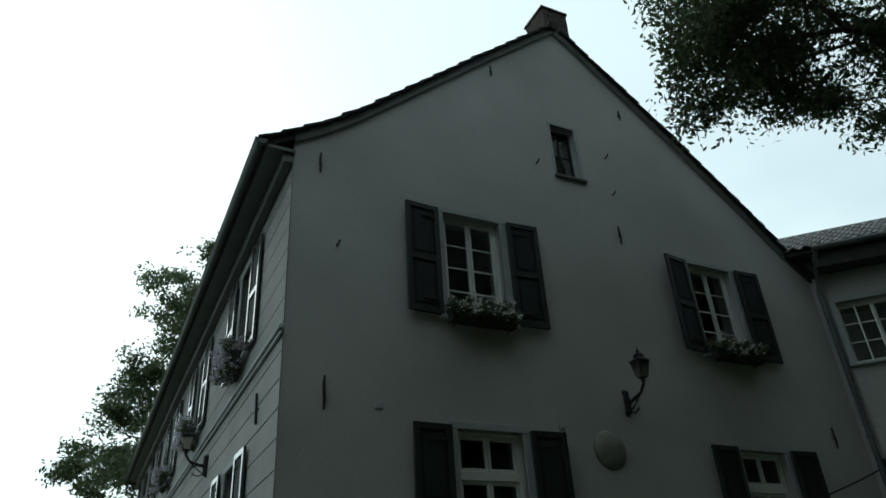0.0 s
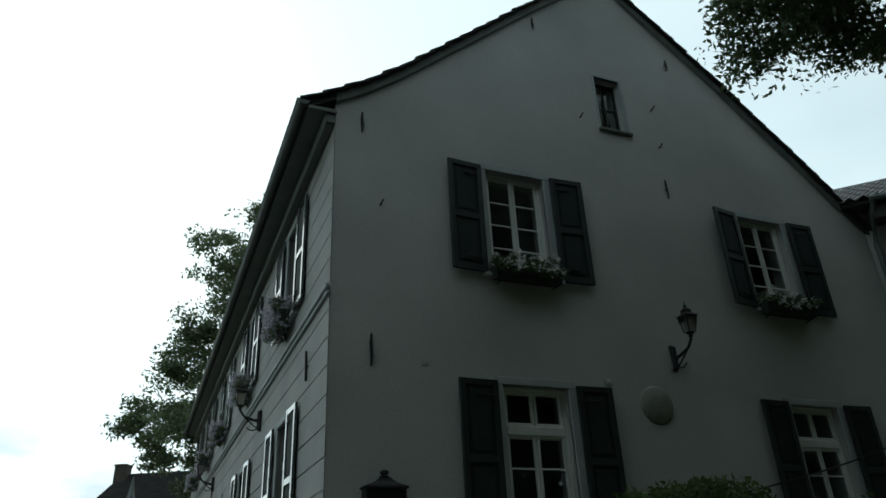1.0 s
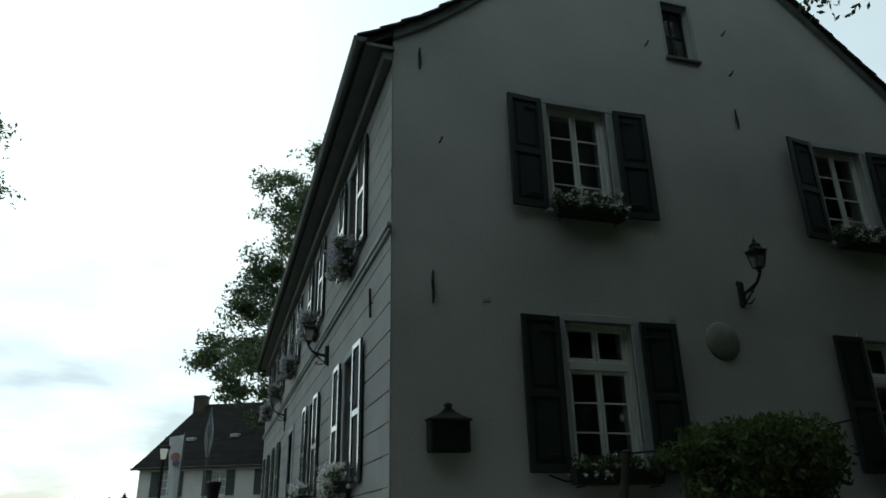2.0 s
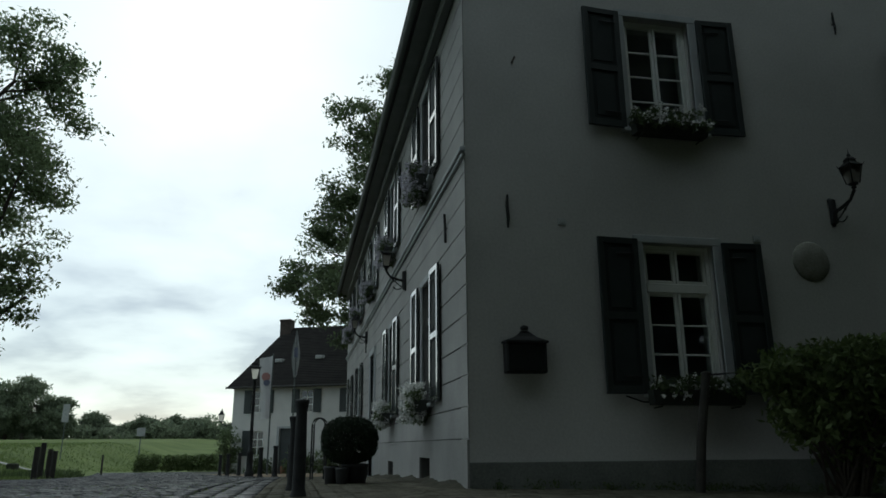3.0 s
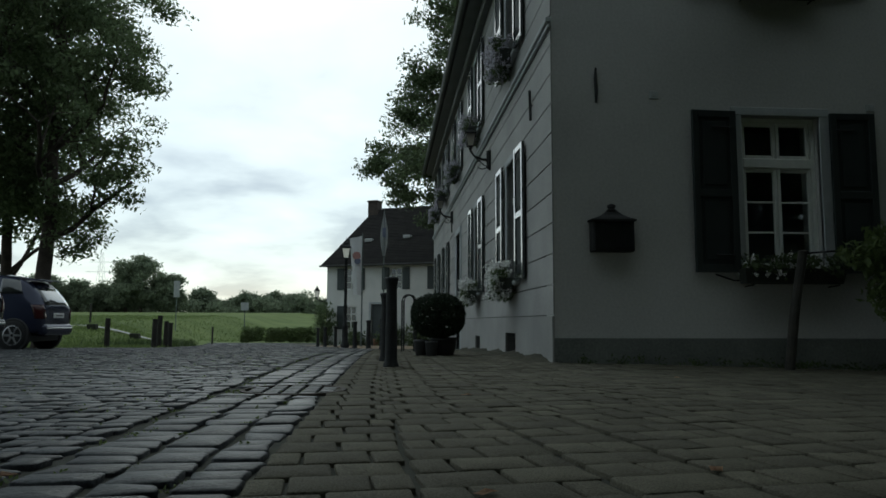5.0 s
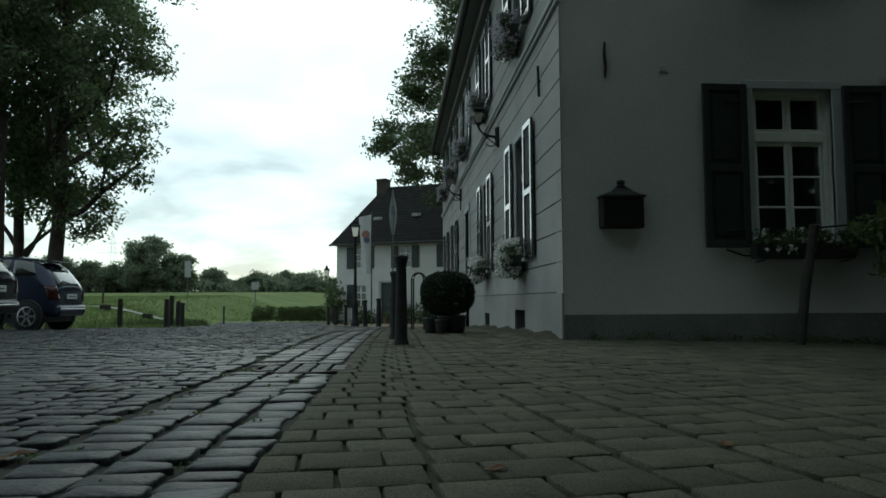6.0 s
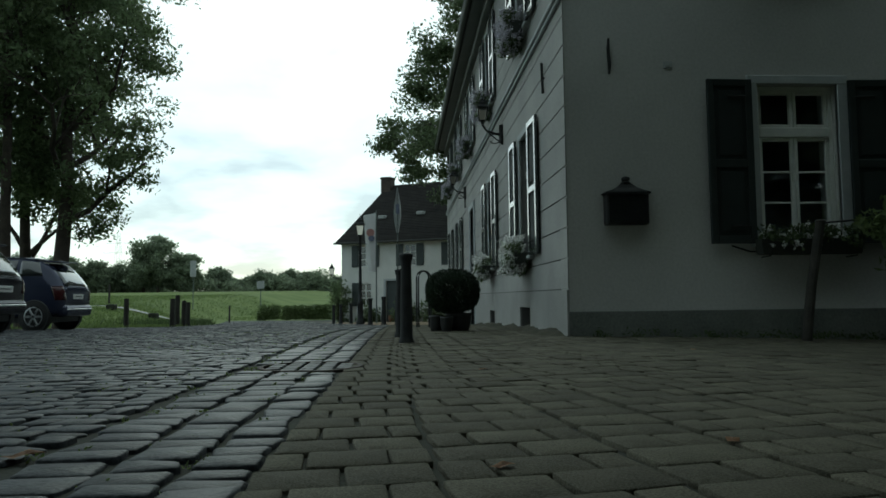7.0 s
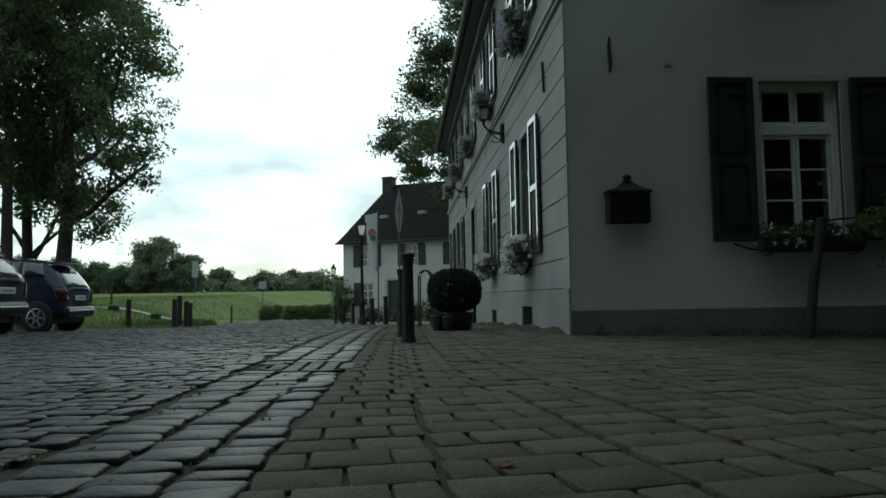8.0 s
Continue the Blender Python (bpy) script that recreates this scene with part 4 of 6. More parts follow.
def tree(name, base, height, limbs, seed, label, leaf, size, per, spread, material, keep=None, trunk_r=0.24, group="", depth=2, fill=(), lean=(0, 0)):
    """Tapered trunk, limbs as (z on trunk, direction, length), twigs and leaf clumps. fill: extra crown spots (x, y, z, reach, clumps)."""
    rng = np.random.default_rng(seed)
    base = Vector(base)
    th = thing(name, base, label, "tree", group)
    bm = B()
    pts = [base + Vector((lean[0] * k / 6 + (rng.normal(0, 0.05) if k else 0), lean[1] * k / 6 + (rng.normal(0, 0.05) if k else 0), height * k / 6)) for k in range(7)]
    pts[0].z -= 0.25
    tube(bm, [pts[0], base + Vector((0, 0, 0.15))] + pts[1:], [trunk_r * 1.5, trunk_r * 1.12] + [trunk_r * (1 - 0.13 * k) for k in range(1, 7)], 12)
    part("trunk", bm, M_BARK, th, "", smooth=True)
    segs, tips = [], []
    for z, d, ln in limbs:
        k = min(5.999, 6 * z / height)
        p = pts[int(k)].lerp(pts[int(k) + 1], k - int(k))
        grow(p, d, ln, trunk_r * 0.42, depth, rng, segs, tips)
    bm = B()
    for ps, rs in segs:
        if keep is not None and not (keep(*ps[-1]) and (rs[0] > 0.05 or keep(*ps[0]))):
            continue
        tube(bm, ps, [max(r, 0.006) for r in rs], 5, False)
    part("branchwork", bm, M_BARK, th)
    cs = list(tips)
    for x, y, z, reach, n in fill:
        # boughs: clumps gathered in lobes, with gaps between them
        k = max(3, n // 8)
        c = rng.normal(0, 1, (k, 3))
        c *= (rng.uniform(0.25, 1, k) ** 0.4)[:, None] * np.asarray(reach) / np.linalg.norm(c, axis=1, keepdims=True)
        c = np.repeat(c, 8, axis=0) + rng.normal(0, 1, (k * 8, 3)) * np.array([0.16, 0.16, 0.10]) * float(np.mean(reach))
        cs += [tuple(q) for q in c + np.array([x, y, z])]
    cs = np.array(cs)
    if keep is not None:
        cs = cs[[bool(keep(*c)) for c in cs]]
    part("crown", leaves_mesh("crown", cs, per, spread * rng.uniform(0.6, 1.2, len(cs)), leaf * size, material, rng), None, th)
    return th


def ring_limbs(rng, z0, z1, n, ln, up=0.35):
    return [(z0 + (z1 - z0) * k / n, (math.cos(2.4 * k + rng.uniform(-0.3, 0.3)), math.sin(2.4 * k + rng.uniform(-0.3, 0.3)), up + 0.5 * k / n), ln * rng.uniform(0.75, 1.1) * (1 - 0.35 * k / n)) for k in range(n)]


rg = np.random.default_rng(11)
AV = "row of trees by the parking place"


def lobed(lobes, slack=0.0):
    """Keep what lies inside any of the crown's lobes, given as (x, z, half width, half height)."""
    return lambda x, y, z: any(((x - a) / (c + slack)) ** 2 + ((z - b) / (d + slack)) ** 2 < 1 for a, b, c, d in lobes)


def lobe_fill(lobes, y, deep, thick):
    """Leaf clumps for each lobe, in proportion to its face."""
    return [(a, y, b, (c * 0.95, deep, d * 0.95), int(14 + thick * c * d)) for a, b, c, d in lobes]


# trees by the parking place
LOBES_A = [(-8.6, 12.5, 1.5, 1.2), (-7.7, 11.5, 0.9, 0.6), (-7.5, 10.5, 1.1, 0.36), (-9.0, 9.4, 1.25, 1.0), (-8.5, 8.1, 1.45, 0.75), (-9.2, 6.8, 1.15, 0.8), (-8.7, 5.4, 1.3, 0.62), (-8.75, 4.4, 1.1, 0.62), (-9.25, 3.6, 1.05, 0.68), (-9.35, 2.85, 0.62, 0.55), (-10.8, 9.0, 2.3, 5.6), (-10.6, 4.2, 1.2, 1.0)]
tree("lime_tree", (-10.25, 22.0, gzf(-10, 22)), 12.0, ring_limbs(rg, 3.2, 11, 14, 3.2), 101, "tall broad-leaved tree with a dark trunk beside the parked cars", 0.085, 1.0, 36, 0.5, M_LEAFD,
     keep=lobed(LOBES_A), trunk_r=0.25, group=AV, fill=lobe_fill(LOBES_A, 22.0, 1.5, 17))
LOBES_B = [(-13.5, 8.5, 3.2, 5.0), (-12.6, 4.3, 2.0, 1.1), (-11.6, 3.6, 1.0, 0.6)]
tree("lime_tree", (-12.50, 24.0, gzf(-12, 24)), 11.5, [(2.3, (0.8, 0, 0.75), 2.2), (2.0, (0.28, 0.1, 1.0), 3.2), (2.5, (-0.5, 0, 0.9), 2.4)] + ring_limbs(rg, 3.4, 10, 12, 3.6), 102, "broad-leaved tree with a forked trunk behind the parked cars", 0.10, 1.0, 46, 0.6, M_LEAFD,
     keep=lobed(LOBES_B), trunk_r=0.2, group=AV, fill=lobe_fill(LOBES_B, 24.0, 2.2, 7))
LOBES_C = [(-12.4, 8.0, 2.8, 4.6), (-11.8, 4.2, 1.5, 0.9)]
tree("lime_tree", (-11.42, 20.9, gzf(-12, 20)), 11.0, ring_limbs(rg, 3.6, 10, 12, 3.2), 103, "broad-leaved tree with a slim dark trunk by the parking place", 0.10, 1.0, 46, 0.6, M_LEAFD,
     keep=lobed(LOBES_C), trunk_r=0.19, group=AV, fill=lobe_fill(LOBES_C, 20.9, 2.2, 8))
# tall tree behind the manor house
LOBES_D = [(2.5, 17.2, 1.7, 1.3), (4.6, 19.4, 1.6, 1.5), (3.4, 14.6, 1.6, 1.9), (2.2, 13.1, 1.4, 1.1), (2.6, 11.6, 2.4, 2.2), (0.9, 11.2, 1.1, 1.1), (0.6, 8.5, 1.8, 1.15), (-0.6, 8.2, 0.75, 0.5), (1.2, 7.1, 1.8, 0.9), (2.6, 6.2, 1.5, 0.9), (6.0, 13.0, 2.9, 7.2)]
tree("ash_tree", (5.4, 36.0, gzf(5, 36)), 17.5, ring_limbs(rg, 6, 16, 16, 5.2), 104, "tall leafy tree rising behind the manor house", 0.115, 1.0, 40, 0.56, M_LEAF,
     keep=lobed(LOBES_D, 0.1), trunk_r=0.34, fill=lobe_fill(LOBES_D, 36.0, 2.0, 17))
# court tree whose branches hang in front of the gable
# the later lobes lie out of view, added to shade gable and panes
FILL_E = [(6.6, 4.2, 7.6, (1.6, 1.5, 1.7), 230), (6.0, 4.2, 6.2, (1.0, 1.0, 0.75), 130), (7.6, 3.6, 6.4, (1.0, 1.0, 0.75), 60), (8.6, 3.2, 7.2, (1.5, 1.6, 1.4), 110), (8.7, 4.3, 6.1, (0.7, 0.6, 0.7), 60), (8.5, 1.0, 8.5, (3.5, 3.0, 2.2), 260), (13.2, 0.2, 8.5, (3.2, 3.0, 3.6), 260), (15.5, -2.0, 9.5, (3.5, 3.0, 4.5), 260), (18.0, 1.2, 11.0, (3.5, 2.2, 3.8), 260), (6.0, 0.5, 9.0, (2.8, 2.6, 1.8), 200), (8.6, 3.0, 12.0, (3.0, 2.0, 1.6), 200), (5.6, 2.4, 11.2, (2.4, 1.8, 1.4), 140), (4.2, 4.2, 11.4, (2.6, 1.6, 1.5), 170), (7.2, 4.8, 13.0, (2.8, 1.6, 1.3), 190)]
tree("ash_tree", (9.9, 0.6, gzf(9.9, 0.6)), 9.5, [(4.5, (-0.7, 0.6, 0.5), 4.4), (5.2, (-0.3, 0.8, 0.5), 3.8), (5.8, (-0.9, 0.2, 0.6), 4.4), (6.5, (-0.8, -0.4, 0.6), 4.0), (7.2, (0.1, 0.4, 0.8), 2.5), (7.8, (-0.5, 0.7, 0.7), 3.4)], 105,
     "spreading ash tree in the court with leafy hanging branches", 0.047, 1.0, 70, 0.32, M_LEAF, keep=lambda x, y, z: (x > 11.4 or z > 0.45 + (0.72 - 0.12 * min(1.0, max(0.0, (x / max(y, 0.1) - 1.3) / 0.75)) + 0.04 * math.sin(x * 4.0)) * math.hypot(x, y)) and x > 5.0 + 0.4 * max(0.0, 6.2 - z) and (x < 11.4 or y < 3.2) and (y / max(x, 0.1) < 0.80 or z > 0.6 + 1.32 * math.hypot(x, y)), trunk_r=0.28, fill=FILL_E)
# dense unseen trees added round the camera to keep the court in shade
for i, (bx, by) in enumerate(((-4.5, -7.5), (2.0, -8.5), (8.0, -8.0), (-10.5, -5.0), (13.5, -7.0), (-3.0, -13.0), (5.5, -13.5), (-14.0, -0.5), (23.0, 3.0))):
    tree("added_shade_tree", (bx, by, 0), 10.0, ring_limbs(rg, 2.6, 9, 12, 3.8), 110 + i, "unseen dense chestnut tree added to shade the court", 0.35, 1.0, 22, 0.8, M_LEAFC, trunk_r=0.35, group="trees behind the court",
         fill=[(bx, by, 6.0, (3.6, 3.0, 3.6), 260), (bx, by + 2.0, 9.0, (3.6, 3.2, 2.2), 200)], keep=lambda x, y, z: z > 1.6 and (y < 0 or x > 12 or x < -0.9 * y - 3.5))

# unseen tree added overhead so that its crown darkens paving and gable
tree("added_shade_tree", (1.0, -4.2, 0), 9.0, ring_limbs(rg, 4.8, 8.6, 14, 5.2, 0.25), 114, "unseen broad chestnut tree added overhead to shade the court", 0.35, 1.0, 22, 0.8, M_LEAFC, trunk_r=0.4, group="trees behind the court",
     fill=[(1.0, -2.5, 8.0, (6.5, 5.0, 1.8), 420), (5.5, -2.0, 7.6, (4.0, 4.0, 1.8), 200)], keep=lambda x, y, z: z > 4.6 and y < 2.6 - max(0.0, -1.0 - x) * 0.8)

# unseen tree added to block the sky mirrored in the right gable windows
tree("added_shade_tree", (16.6, 1.0, gzf(16.6, 1.0)), 12.0, ring_limbs(rg, 4.0, 11, 12, 3.6), 115, "unseen tall chestnut tree added to keep sky out of the gable windows", 0.35, 1.0, 22, 0.8, M_LEAFC, trunk_r=0.35, group="trees behind the court",
     fill=[(16.8, 1.0, 10.5, (4.0, 3.2, 4.5), 420), (15.0, 0.5, 6.5, (2.2, 2.5, 2.0), 120)], keep=lambda x, y, z: z > 3.0 and x > 12.8 and y < 4.3 and x + y < 19.6 + max(0.0, z - 7.0) * 3)

# far trees along the meadow, their leaf colour paled for haze
far = np.random.default_rng(9)
FARX = [(-70, 148, 8.6, 4.4), (-63.5, 150, 7.6, 4.6), (-58.5, 152, 7.0, 4.4), (-49.8, 147, 13.2, 6.4), (-45.8, 149, 9.6, 3.6), (-53.4, 149, 10.2, 3.6), (-40.5, 160, 6.4, 3.4), (-35, 165, 4.4, 3.0), (-30.5, 158, 5.6, 3.2), (-26.5, 166, 6.0, 3.0), (-20.5, 158, 5.4, 2.8), (-15, 160, 3.8, 3.2), (-9, 162, 3.6, 3.5), (-78, 150, 9.6, 4.6), (-86, 152, 9, 4.6)]
for i, (x, y, top, r) in enumerate(FARX):
    z0 = gzf(x, y)
    h = top + 0.6 - z0
    tree("field_tree", (x, y, z0), h * 0.75, ring_limbs(far, h * 0.22, h * 0.7, 8, r * 0.6, 0.45), 200 + i, "distant field tree at the meadow edge, leaves paled for haze", 0.31, 1.0, 22, 1.0, M_LEAFF, trunk_r=0.3, group="trees at the meadow edge", depth=1,
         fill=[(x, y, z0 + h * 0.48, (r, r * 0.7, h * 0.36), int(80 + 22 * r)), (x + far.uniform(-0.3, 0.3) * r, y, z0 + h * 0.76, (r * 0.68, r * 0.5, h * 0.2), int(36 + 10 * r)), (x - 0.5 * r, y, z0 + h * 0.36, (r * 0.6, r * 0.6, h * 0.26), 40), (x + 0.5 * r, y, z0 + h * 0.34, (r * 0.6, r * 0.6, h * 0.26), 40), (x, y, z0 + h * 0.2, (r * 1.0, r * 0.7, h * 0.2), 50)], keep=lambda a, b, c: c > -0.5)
rgh = np.random.default_rng(77)
n = 2200
c = np.stack([rgh.uniform(-105, 0, n), rgh.uniform(152, 168, n), np.zeros(n)], 1)
c[:, 2] = gz(c[:, 0], c[:, 1]) + rgh.uniform(-0.3, 4.0, n) * (0.62 + 0.3 * np.sin(c[:, 0] * 0.23) + 0.25 * np.sin(c[:, 0] * 0.61))
solid("far_hedge", leaves_mesh("far_hedge", c, 13, 1.1, 0.38, M_LEAFF, rgh), None, "overgrown hedge along the far side of the meadow, leaves paled for haze", "hedge", kind="stuff")

# ---- bushes ----


def bush(name, label, spots, per, spread, leaf, material, seed, base, category="bush"):
    rng = np.random.default_rng(seed)
    th = thing(name, base, label, category)
    cs = []
    for x, y, z, reach, n in spots:
        c = rng.normal(0, 1, (n, 3))
        c *= (rng.uniform(0.15, 1, n) ** 0.35)[:, None] * np.asarray(reach) / np.linalg.norm(c, axis=1, keepdims=True)
        cs.append(c + np.array([x, y, z]))
    cs = np.concatenate(cs)
    bm = B()
    for q in cs[:: max(1, len(cs) // 40)]:
        b = Vector(base) + Vector((rng.uniform(-0.15, 0.15), rng.uniform(-0.15, 0.15), -0.03))
        mid = b.lerp(Vector(q), 0.5) + Vector((0, 0, 0.1))
        tube(bm, [b, mid, Vector(q)], [0.022, 0.013, 0.005], 5, False)
    part("stem", bm, M_BARK, th)
    part("foliage", leaves_mesh("foliage", cs, per, spread, leaf, material, rng), None, th)
    return th


bush("shrub", "bushy green shrub in front of the gable wall", [(5.9, 6.9, 1.0, (0.9, 0.5, 0.5), 150), (5.15, 6.85, 1.12, (0.38, 0.35, 0.26), 34), (6.4, 6.95, 1.15, (0.6, 0.5, 0.42), 70), (5.2, 6.8, 0.66, (0.24, 0.3, 0.2), 22), (6.25, 7.0, 0.42, (0.62, 0.45, 0.42), 80)], 44, 0.17, 0.05, M_LEAFB, 61, (5.75, 6.95, gzf(5.75, 6.95)))
bush("shrub", "leafy green shrub beside the side wing", [(9.2, 7.0, 0.8, (1.0, 0.5, 0.6), 90)], 26, 0.17, 0.055, M_LEAFB, 62, (9.2, 7.0, gzf(9.2, 7.0)))

# clipped ball in its pot, small pots beside it
top = thing("topiary", (0.70, 10.5, gzf(0.7, 10.5)), "clipped box ball in a round black pot, leaves darkened for shade", "topiary")
rng = np.random.default_rng(64)
n = 4200
c = rng.normal(0, 1, (n, 3))
c /= np.linalg.norm(c, axis=1, keepdims=True)
c /= (np.abs(c) ** 2.5).sum(1, keepdims=True) ** 0.4
c = c * rng.uniform(0.88, 1.0, n)[:, None] * np.array([0.385, 0.385, 0.31]) + np.array([0.71, 10.5, 0.505])
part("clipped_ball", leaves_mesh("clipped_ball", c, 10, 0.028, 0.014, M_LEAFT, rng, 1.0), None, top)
bm = B()
tube(bm, [(0.71, 10.5, 0.0), (0.71, 10.5, 0.5)], 0.03, 8)
part("stem", bm, M_BARK, top)


def pot(at, r, h, material):
    bm = B()
    lathe(bm, [(r * 0.72, 0), (r * 0.8, 0.01), (r * 0.98, h * 0.45), (r, h * 0.8), (r * 1.06, h * 0.86), (r * 1.06, h), (r * 0.9, h), (r * 0.86, h * 0.8)], 18, at)
    return bm


g0 = gzf(0.8, 10.5)
part("pot", pot((0.79, 10.5, g0 - 0.01), 0.19, 0.27, M_TRIMB), M_TRIMB, top, "", smooth=True)
solid("plant_pot", pot((0.60, 10.20, gzf(0.6, 10.2) - 0.01), 0.09, 0.22, M_TRIMB), M_TRIMB, "small glossy black plant pot beside the clipped ball", "pot", smooth=True)
solid("plant_pot", pot((0.46, 10.35, gzf(0.47, 10.35) - 0.01), 0.10, 0.24, M_TRIMB), M_TRIMB, "small glossy black plant pot beside the clipped ball", "pot", smooth=True)

# ---- bollards, lamp posts, stakes, poles ----


def bollard(at, h, r, label):
    x, y = at
    z = gzf(x, y) - 0.015
    th = thing("bollard", (x, y, z), label, "bollard", "iron bollards along the lane")
    bm = B()
    lathe(bm, [(r * 1.28, -0.05), (r * 1.28, 0.03), (r * 1.12, 0.055), (r * 1.0, 0.09), (r * 0.94, h * 0.45), (r * 0.86, h * 0.80), (r * 0.84, h * 0.86), (r * 0.9, h * 0.875), (r * 0.86, h * 0.89), (r * 0.96, h * 0.92), (r * 1.10, h * 0.965), (r * 1.12, h * 0.985), (r * 1.0, h * 0.995), (r * 0.5, h)], 18)
    part("post", bm, M_IRON, th, m=Matrix.Translation((x, y, z)), smooth=True)
    return th


for (x, y), h, r in (((0.018, 7.05), 0.895, 0.062), ((-0.045, 8.3), 0.80, 0.060), ((-0.62, 21.3), 0.85, 0.07), ((-1.08, 22.6), 0.85, 0.07), ((-2.2, 29.5), 0.85, 0.07), ((-2.75, 31.0), 0.85, 0.07), ((-3.2, 32.5), 0.85, 0.07), ((-0.2, 19.0), 0.8, 0.06)):
    bollard((x, y), h, r, "dark cast-iron bollard with a moulded top at the pavement edge")


def lamp_post(x, y, h, label):
    z = gzf(x, y)
    th = thing("street_lamp", (x, y, z), label, "street lamp")
    bm = B()
    lathe(bm, [(0.15, -0.1), (0.15, 0.12), (0.11, 0.16), (0.10, 0.7), (0.12, 0.73), (0.06, 0.8), (0.062, 1.4), (0.07, 1.42), (0.055, 1.46), (0.045, h - 0.75), (0.06, h - 0.73), (0.03, h - 0.68)], 14, (x, y, z))
    tube(bm, [(x - 0.2, y, z + h - 0.95), (x + 0.2, y, z + h - 0.95)], 0.014, 6)
    part("post", bm, M_IRON, th, smooth=True)
    lantern_head(th, Vector((x, y, z + h - 0.68)), 1.12)
    return th


lamp_post(-1.54, 25.0, 3.78, "black iron street lamp with a glazed lantern")

stake_p = [(4.21, 7.30, gzf(4.2, 7.3) - 0.1), (4.30, 7.3, 0.5), (4.43, 7.3, 1.18)]
bm = B()
tube(bm, stake_p, [0.052, 0.05, 0.047], 10)
lathe(bm, [(0.055, 0.0), (0.058, 0.012), (0.03, 0.03)], 10, (4.43, 7.3, 1.17))
solid("leaning_post", bm, M_WOOD, "slightly leaning round wooden post before the gable wall", "post")
bm = B()
pts = [Vector((4.43, 7.30, 1.16)).lerp(Vector((11.75, 7.65, 2.62)), k / 16) + Vector((0, 0, -0.9 * (k / 16) * (1 - k / 16))) for k in range(17)]
tube(bm, pts, 0.012, 6)
solid("cable", bm, M_IRON, "thin dark cable sagging from the post to the porch", "cable")
bm = B()
pts = [(3.75, YC - 0.01, 0.97), (3.95, YC - 0.03, 0.90), (4.2, YC - 0.03, 0.90), (4.4, YC - 0.02, 0.95)]
tube(bm, pts, 0.010, 6)
solid("cable", bm, M_IRON, "short loose cable hanging below the window box", "cable")

# wooden posts on the verge
for x, y, h in ((-9.15, 24.0, 0.95), (-7.85, 24.6, 0.95), (-8.12, 26.0, 1.12), (-8.2, 27.0, 0.95), (-8.4, 28.2, 0.92)):
    z = gzf(x, y)
    bm = B()
    tube(bm, [(x, y, z - 0.1), (x, y, z + h * 0.5), (x + 0.01, y, z + h)], [0.085, 0.082, 0.08], 10)
    solid("wooden_post", bm, M_WOOD, "round dark wooden post standing in the grass verge", "post", "wooden posts on the verge")
for x, y in ((-22.5, 46.0), (-18.6, 46.0), (-14.9, 47.0), (-12.2, 50.5), (-26.5, 46.0)):
    z = gzf(x, y)
    bm = B()
    tube(bm, [(x, y, z - 0.1), (x, y, z + 1.2)], 0.065, 8)
    solid("fence_post", bm, M_WOOD, "weathered fence post along the meadow", "post", "fence posts along the meadow")
for x, y in ((-19.0, 38.9), (-15.6, 38.9), (-13.4, 38.9)):
    z = gzf(x, y)
    bm = B()
    box(bm, x - 0.24, x + 0.24, y - 0.2, y + 0.2, z - 0.05, z + 0.26, 0.06, 2)
    solid("boulder", bm, M_EARTH, "low dark boundary stone at the path edge", "stone", "stones at the path edge")


def road_sign(x, y, h, w, hh, label):
    z = gzf(x, y)
    th = thing("road_sign", (x, y, z), label, "sign")
    bm = B()
    tube(bm, [(x, y, z - 0.1), (x, y, z + h)], 0.035, 8)
    part("pole", bm, M_GUTTER, th)
    bm = B()
    box(bm, x - w / 2, x + w / 2, y - 0.05, y - 0.04, z + h - hh, z + h, 0.003)
    part("panel", bm, M_SIGN, th)


road_sign(-16.9, 58.0, 3.9, 0.48, 1.3, "pale rectangular road sign on a pole, seen from behind")
road_sign(-11.55, 58.0, 3.1, 0.6, 0.62, "small square road sign on a pole beside the hedge")

